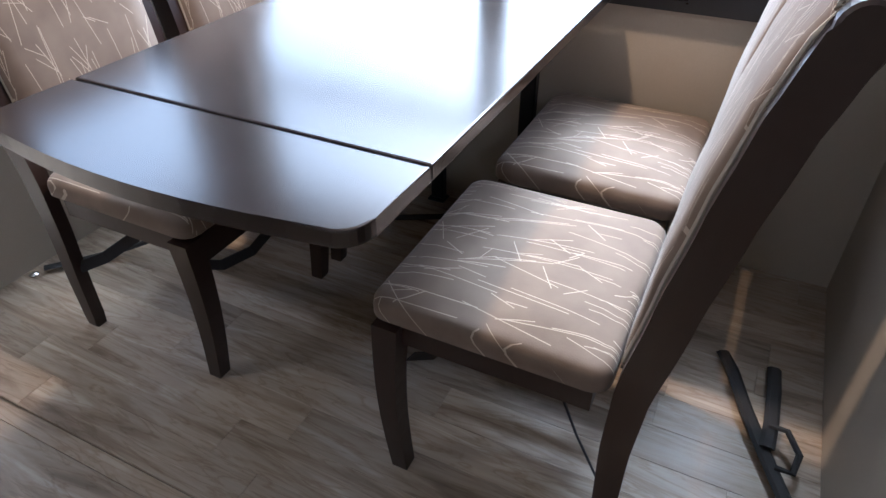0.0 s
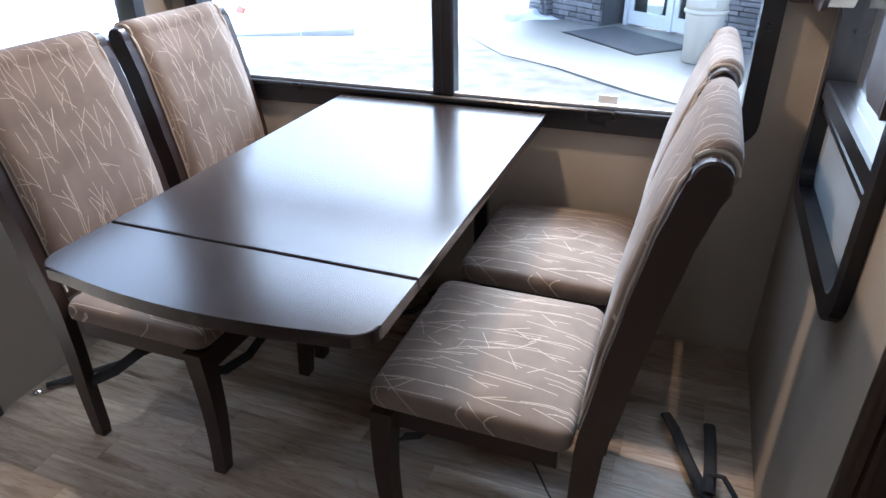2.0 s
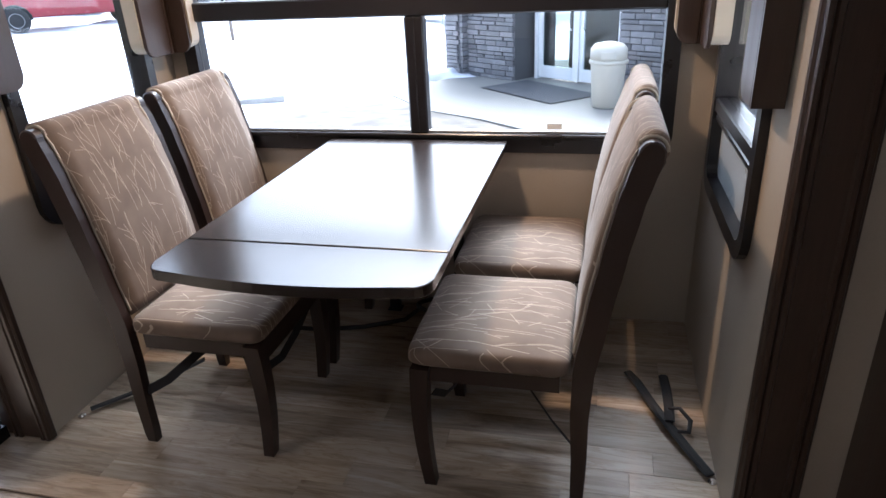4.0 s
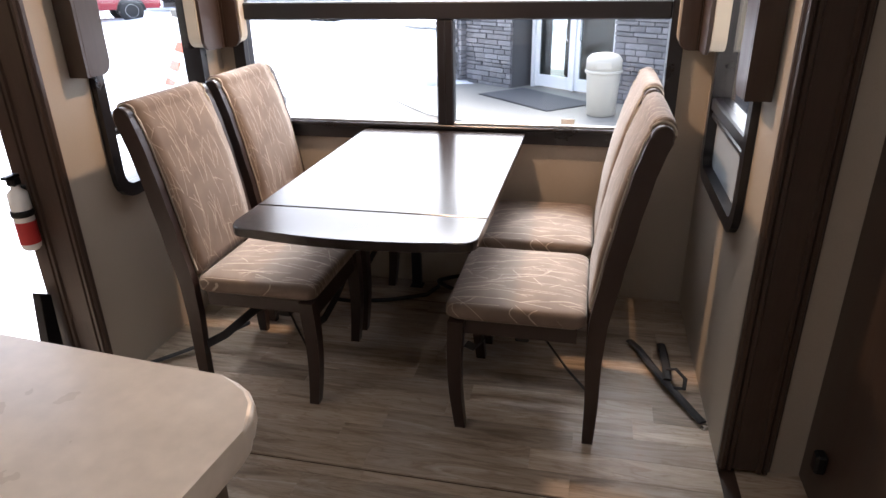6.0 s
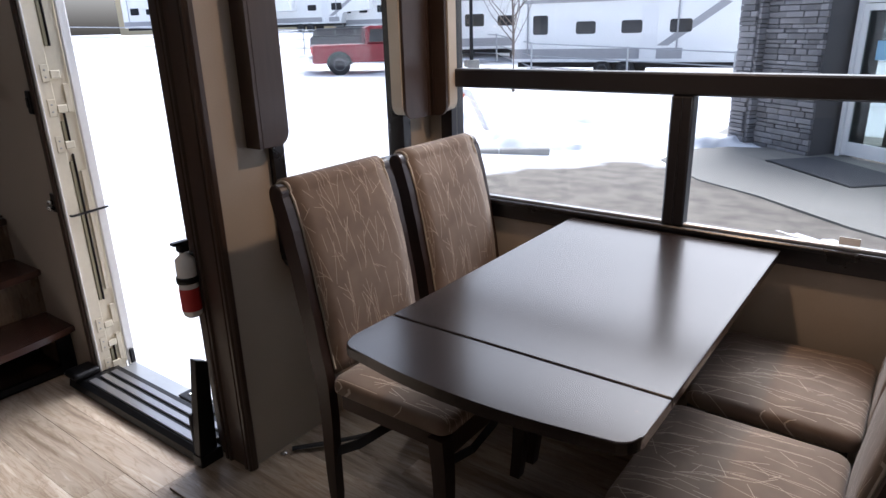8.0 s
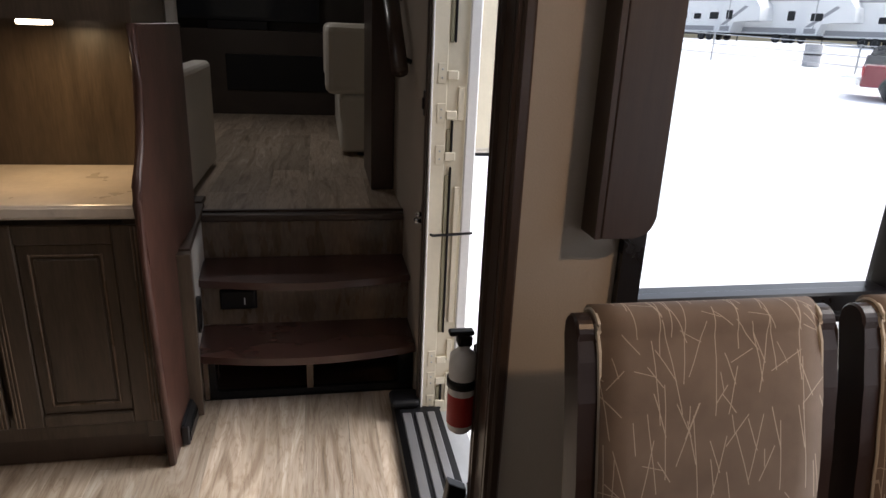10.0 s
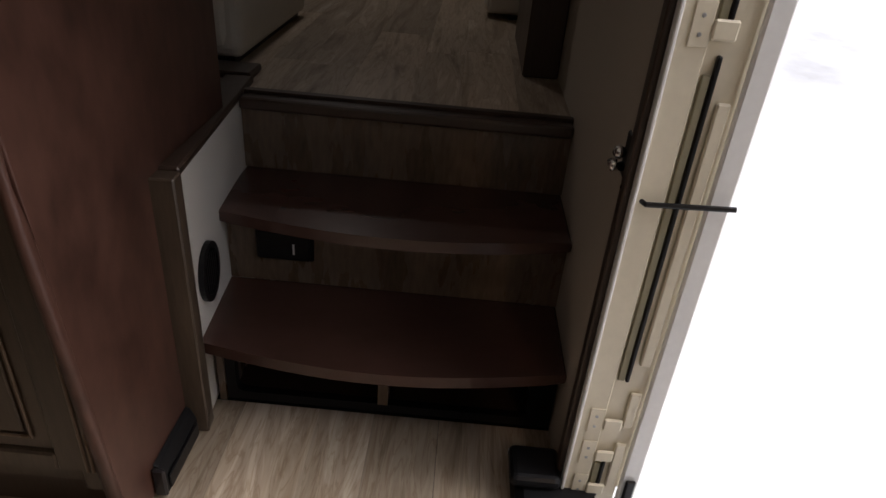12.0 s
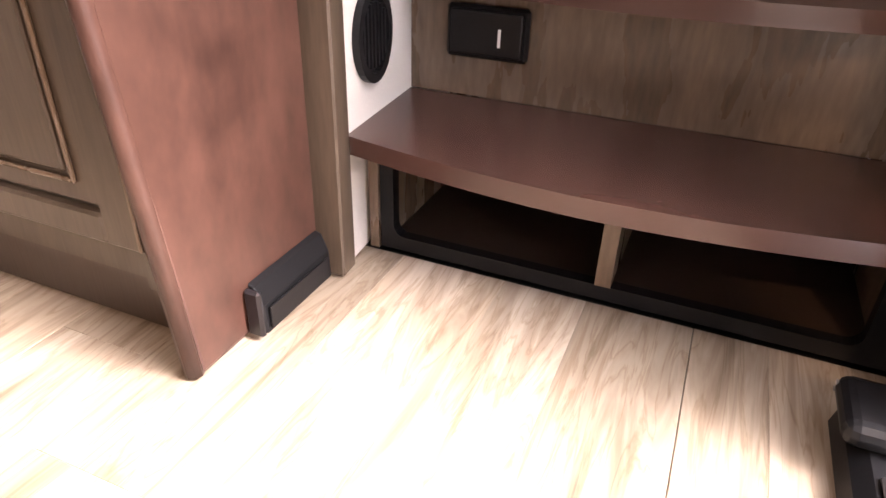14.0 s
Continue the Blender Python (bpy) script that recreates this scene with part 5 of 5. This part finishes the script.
def pickup(where, rz):
    v = thing("pickup_truck", "red pickup truck parked on the snow", "truck", where, rz)
    lower = [(-2.7, 0.45), (2.65, 0.45), (2.7, 0.75), (2.62, 1.02), (1.35, 1.10), (-2.68, 1.10), (-2.72, 0.7)]
    part("body", prism(bmesh.new(), lower, "y", -0.92, 0.92, bevel=0.05, seg=2), REDPAINT, v)
    cab = [(-0.75, 1.09), (1.30, 1.09), (0.72, 1.68), (0.5, 1.74), (-0.55, 1.74), (-0.72, 1.66)]
    part("cab", prism(bmesh.new(), cab, "y", -0.80, 0.80, bevel=0.05, seg=2), REDPAINT, v)
    for s in (-1, 1):
        y0, y1 = (-0.812, -0.802) if s < 0 else (0.802, 0.812)
        part("window", prism(bmesh.new(), [(0.28, 1.16), (1.05, 1.16), (0.66, 1.60), (0.28, 1.62)], "y", y0, y1), RVGLASS, v)
        part("window", prism(bmesh.new(), [(-0.60, 1.16), (0.20, 1.16), (0.20, 1.62), (-0.55, 1.62)], "y", y0, y1), RVGLASS, v)
        part("mirror", boxes((0.95, 1.10, s * 0.95 - 0.08, s * 0.95 + 0.08, 1.15, 1.32), bevel=0.03), BLACK, v)
        for x in (-1.75, 1.70):
            wheel(v, x, s * 0.82, 0.40, 0.26, s)
            part("wheel_arch", prism(bmesh.new(), [(x + 0.48 * math.cos(radians(a)), 0.40 + 0.48 * math.sin(radians(a))) for a in range(0, 181, 20)], "y", s * 0.925 - 0.006, s * 0.925 + 0.006), BLACK, v)
        part("headlight", boxes((2.60, 2.70, s * 0.72 - 0.14, s * 0.72 + 0.14, 0.80, 0.98), bevel=0.02), CHROME, v)
        part("taillight", boxes((-2.74, -2.69, s * 0.82 - 0.07, s * 0.82 + 0.07, 0.78, 1.04), bevel=0.01), REDLABEL, v)
    part("bumper", boxes((2.66, 2.80, -0.9, 0.9, 0.48, 0.68), bevel=0.03), CHROME, v)
    part("bumper", boxes((-2.85, -2.70, -0.9, 0.9, 0.48, 0.66), bevel=0.03), CHROME, v)


def suv(where, rz):
    v = thing("sport_utility_vehicle", "charcoal sport utility vehicle parked on the snow", "car", where, rz)
    part("body", prism(bmesh.new(), [(-2.25, 0.42), (2.2, 0.42), (2.25, 0.75), (2.1, 0.98), (1.1, 1.08), (-2.25, 1.08), (-2.3, 0.7)], "y", -0.90, 0.90, bevel=0.06, seg=2), DARKPAINT, v)
    part("cabin", prism(bmesh.new(), [(-2.2, 1.07), (1.15, 1.07), (0.45, 1.40), (0.2, 1.46), (-1.9, 1.44), (-2.1, 1.36)], "y", -0.78, 0.78, bevel=0.05, seg=2), DARKPAINT, v)
    for s in (-1, 1):
        y0, y1 = (-0.792, -0.782) if s < 0 else (0.782, 0.792)
        for a, b in ((-1.95, -1.15), (-1.05, -0.2), (-0.1, 0.7)):
            part("window", prism(bmesh.new(), [(a, 1.13), (b, 1.13), (b - (0.35 if b > 0.5 else 0), 1.36), (a, 1.36)], "y", y0, y1), RVGLASS, v)
        for x in (-1.45, 1.40):
            wheel(v, x, s * 0.80, 0.38, 0.25, s)
        part("headlight", boxes((2.12, 2.24, s * 0.68 - 0.16, s * 0.68 + 0.16, 0.78, 0.94), bevel=0.03), CHROME, v)
    part("bumper", boxes((2.18, 2.32, -0.88, 0.88, 0.42, 0.66), bevel=0.04), BLACK, v)


def trailer(where, rz, length, label, fifth=False):
    v = thing("travel_trailer", label, "trailer", where, rz, group="parked trailers")
    h = 3.35 if fifth else 3.05
    prof = [(-length / 2, 0.62), (length / 2 - 0.5, 0.62), (length / 2, 1.1), (length / 2 - 0.1, 2.0), (length / 2 - 0.7, h), (-length / 2, h)]
    if fifth:
        prof = [(-length / 2, 0.62), (length / 2 - 2.6, 0.62), (length / 2 - 2.4, 1.5), (length / 2, 1.6), (length / 2 - 0.15, 2.6), (length / 2 - 1.0, h + 0.25), (-length / 2, h)]
    part("body", prism(bmesh.new(), prof, "y", -1.2, 1.2, bevel=0.06, seg=2), RVWHITE, v)
    part("skirt_decal", boxes((-length / 2 + 0.05, length / 2 - 2.7, -1.206, -1.201, 0.75, 1.12)), RVGREY, v)
    part("swoosh_decal", prism(bmesh.new(), [(length / 2 - 3.6, 1.2), (length / 2 - 3.2, 1.2), (length / 2 - 1.2, 2.6), (length / 2 - 1.5, 2.7)], "y", -1.207, -1.201), RVGREY, v)
    rr_ = random.Random(int(length * 10))
    for k in range(4):
        x = -length / 2 + 0.9 + k * (length - 3.4) / 3.4
        ww, hh = rr_.choice(((0.9, 0.55), (0.6, 0.7), (0.75, 0.45)))
        part("window", prism(bmesh.new(), rounded(x, x + ww, 1.65, 1.65 + hh, 0.08, 3), "y", -1.215, -1.201), RVGLASS, v)
    part("door", boxes((length / 2 - 4.2, length / 2 - 3.6, -1.212, -1.201, 0.75, 2.6), bevel=0.005), WHITE, v)
    part("awning_roll", tube(bmesh.new(), [(-length / 2 + 0.6, -1.28, h - 0.2), (length / 2 - 2.8, -1.28, h - 0.2)], 0.07, 8), RVGREY, v)
    for x in (-length / 2 + 0.7, length / 2 - 2.9):
        part("awning_arm", tube(bmesh.new(), [(x, -1.26, 1.0), (x, -1.26, h - 0.25)], 0.03, 4), RVGREY, v)
    part("roof_snow", boxes((-length / 2 + 0.1, length / 2 - 1.1, -1.1, 1.1, h, h + 0.12), bevel=0.05), SNOW, v)
    part("roof_unit", boxes((-0.4, 0.4, -0.35, 0.35, h + 0.12, h + 0.42), bevel=0.06), WHITE, v)
    for x in (-0.95, -0.10):
        for s in (-1, 1):
            wheel(v, x, s * 1.08, 0.35, 0.22, s)
    part("chassis", boxes((-length / 2 + 0.2, length / 2 - (2.6 if fifth else 0.6), -1.0, 1.0, 0.42, 0.62)), BLACK, v)
    part("jack", tube(bmesh.new(), [(length / 2 - (2.7 if fifth else 0.4), 0, 0.0), (length / 2 - (2.7 if fifth else 0.4), 0, 0.7)], 0.05, 6), BLACK, v)


def on_ground(x, y):
    return (x, y, ground_z(x, y))


pickup(on_ground(-16.9, 18.7), 48.5)
suv(on_ground(-21.3, 22.3), 30)
trailer(on_ground(-9.0, 24.3), 9, 9.2, "white travel trailer with grey decals and snowy roof")
trailer(on_ground(-15.5, 28.4), 30, 8.6, "white travel trailer behind the fence")
trailer(on_ground(-20.5, 30.5), 35, 8.2, "white travel trailer behind the fence")
for k in range(6):
    x, y = -53 + 5.0 * k, 33 + 3.4 * k
    trailer(on_ground(x, y), 18 + 4 * (k % 3), 9.0 + 0.7 * (k % 3), "white fifth-wheel trailer parked in a far row", fifth=True)
for k in range(5):
    x, y = -24 + 6.4 * k, 43 + 3.0 * k
    trailer(on_ground(x, y), 15, 9.4, "white trailer parked in a far row", fifth=bool(k % 2))

fc = thing("wire_fence", "galvanised post and rail fence along the lot", "fence")
fp = [(-34.0, 13.5), (-29.5, 18.0), (-25.0, 22.0), (-21.0, 25.3), (-16.5, 26.3), (-12.0, 21.6), (-8.5, 22.3), (-5.0, 22.9)]
for k, (x, y) in enumerate(fp):
    part("post", tube(bmesh.new(), [(x, y, ground_z(x, y) - 0.05), (x, y, ground_z(x, y) + 1.25)], 0.04, 6), GALV, fc)
for (xa, ya), (xb, yb) in zip(fp, fp[1:]):
    for h in (0.35, 0.75, 1.2):
        part("rail", tube(bmesh.new(), [(xa, ya, ground_z(xa, ya) + h), (xb, yb, ground_z(xb, yb) + h)], 0.022, 4), GALV, fc)
cn = thing("litter_drum", "dark steel litter drum beside the fence", "drum", on_ground(-28.0, 22.2))
part("drum", lathe(bmesh.new(), [(0.36, 0.0), (0.38, 0.03), (0.38, 0.95), (0.36, 1.0)]), RVGREY, cn, smooth=True)
part("hoop", lathe(bmesh.new(), [(0.381, 0.5), (0.395, 0.52), (0.395, 0.56), (0.381, 0.58)]), BLACK, cn)
lp = thing("light_pole", "tall dark steel parking lot light pole", "light pole", on_ground(-14.2, 20.8))
part("pole", tube(bmesh.new(), [(0, 0, 0.5), (0, 0, 8.0)], 0.075, 8, taper=0.6), BLACK, lp)
part("footing", lathe(bmesh.new(), [(0.30, 0.0), (0.30, 0.5), (0.26, 0.52)]), CONCRETE, lp)
part("lamp_head", boxes((-0.25, 0.6, -0.18, 0.18, 8.0, 8.15), bevel=0.03), BLACK, lp)


def sapling(where, h, seed):
    """A bare young tree: tapered trunk, limbs and twigs."""
    t = thing("bare_sapling", "leafless young tree standing in the snow", "tree", where)
    r = random.Random(seed)
    part("trunk", tube(bmesh.new(), [(0.03 * math.sin(k), 0.03 * math.cos(1.7 * k), h * k / 8) for k in range(9)], 0.055, 7, taper=0.2), BARK, t)
    bm = bmesh.new()
    for k in range(26):
        z = h * (0.30 + 0.68 * k / 26)
        a, ln = r.uniform(0, 6.28), (h - z) * 0.35 + 0.35
        p0 = Vector((0, 0, z))
        p1 = p0 + Vector((math.cos(a) * ln * 0.5, math.sin(a) * ln * 0.5, ln * 0.55))
        p2 = p1 + Vector((math.cos(a + r.uniform(-.5, .5)) * ln * 0.35, math.sin(a + r.uniform(-.5, .5)) * ln * 0.35, ln * 0.6))
        tube(bm, [p0, p1, p2], 0.018, 4, taper=0.3)
        for q in range(5):
            s0 = p0.lerp(p1, 0.4 + 0.12 * q) if q < 3 else p1.lerp(p2, 0.3 * (q - 2))
            s1 = s0 + Vector((r.uniform(-.35, .35), r.uniform(-.35, .35), r.uniform(0.15, 0.45)))
            tube(bm, [s0, s1], 0.008, 3, taper=0.4)
    part("crown", bm, BARK, t)


sapling(on_ground(-10.2, 17.2), 4.6, 3)


def apartment(where, rz, length, storeys):
    b = thing("apartment_building", "tan stucco apartment building far beyond the lot", "building", where, rz)
    h = 3.0 * storeys + 1.0
    part("wall", boxes((0, length, 0, 10, 0, h)), TAN, b)
    part("roof", boxes((-0.4, length + 0.4, -0.4, 10.4, h, h + 0.5), bevel=0.1), SNOW, b)
    for k in range(storeys):
        for q in range(int(length / 4.2)):
            x, z = 1.6 + 4.2 * q, 1.3 + 3.0 * k
            wf = part("window", boxes((x - 0.1, x + 1.7, -0.10, -0.02, z - 0.1, z + 1.5)), WHITE, b)
            part("pane", boxes((x, x + 0.78, -0.13, -0.105, z, z + 1.4)), RVGLASS, wf)
            part("pane", boxes((x + 0.84, x + 1.6, -0.13, -0.105, z, z + 1.4)), RVGLASS, wf)


apartment((-92, 49, 1.2), 38, 34, 4)
apartment((-56, 62, 1.2), 34, 46, 4)

# ---- floors: vinyl planks laid along x ----
rp = random.Random(11)
plank_cache = {}


def plank(parent, x0, x1, y0, y1, z):
    """One plank with eased edges, its top at z."""
    key = (round(x1 - x0, 3), round(y1 - y0, 3))
    if key not in plank_cache:
        lx, ly = key
        bm = bmesh.new()
        e = 0.0009
        lo = [bm.verts.new((x, y, -0.006)) for x, y in ((0, 0), (lx, 0), (lx, ly), (0, ly))]
        md = [bm.verts.new((x, y, -e)) for x, y in ((0, 0), (lx, 0), (lx, ly), (0, ly))]
        hi = [bm.verts.new((x, y, 0)) for x, y in ((e, e), (lx - e, e), (lx - e, ly - e), (e, ly - e))]
        for a, b in ((lo, md), (md, hi)):
            for s in range(4):
                bm.faces.new((a[s], a[(s + 1) % 4], b[(s + 1) % 4], b[s]))
        bm.faces.new(hi)
        plank_cache[key] = mesh_of("plank", bm, PLANK)
    ob = new("plank", plank_cache[key])
    ob.parent = parent
    ob.location = (x0, y0, z)


def lay(parent, x0, x1, z, rows, long):
    """Planks along x; rows: each course's far edge and where one of its end joints lies."""
    y = 0.0
    for far, joint in rows:
        x = joint - long * math.ceil((joint - x0) / long)
        while x < x1:
            a, b = max(x0, x), min(x1, x + long)
            if b - a > 0.02:
                plank(parent, a, b - 0.0004, far + 0.0005, y, z)
            x += long
        y = far


def courses(y0, first, widths, long):
    """Course edges from the first ones on, down to y0."""
    out, k = list(first), 0
    while out[-1][0] > y0 + 0.02:
        out.append((max(y0, out[-1][0] - widths[k % len(widths)]), rp.uniform(0, long)))
        k += 1
    return out


def lay_slide(parent):
    """The slide's own floor: narrower, shorter strips between its lip and the window wall."""
    y = -0.238
    while y < YB - 0.01:
        yb = min(YB, y + 0.098)
        x = XL - 0.15 - rp.uniform(0, 0.6)
        while x < XR:
            e = x + 0.62
            if min(XR, e) - max(XL - 0.15, x) > 0.02:
                plank(parent, max(XL - 0.15, x), min(XR, e) - 0.0003, y, yb - 0.0003, SL)
            x = e
        y = yb


fl = tagged(part("floor", boxes((-2.78, 3.0, -2.45, 0.0, -0.05, -0.0125)), BLACK), "pale weathered oak vinyl plank floor", "floor", kind="structure")
lay(fl, -2.285, 3.0, -0.006, courses(-2.45, [(-0.175, -1.5), (-0.28, -1.2), (-0.445, -1.38), (-0.58, -1.15), (-0.77, -1.47), (-0.968, -1.71)], (0.16, 0.135, 0.19, 0.165, 0.11), 1.22), 1.22)
fs = tagged(part("floor_slide", boxes((XL - 0.15, XR + 0.05, -0.238, YB, -0.0055, SL - 0.0065)), TRIM), "pale weathered oak vinyl plank floor of the slide", "floor", kind="structure")
lay_slide(fs)
fu = tagged(part("floor_raised", boxes((-6.3, -2.802, -2.45, 0.0, UP_Z - 0.08, UP_Z - 0.0065)), TRIM), "pale weathered oak vinyl plank floor of the raised front", "floor", kind="structure")
lay(fu, -6.3, -2.802, UP_Z, courses(-2.45, [(-0.14, -3.3)], (0.16, 0.135, 0.19, 0.165, 0.11), 1.22), 1.22)
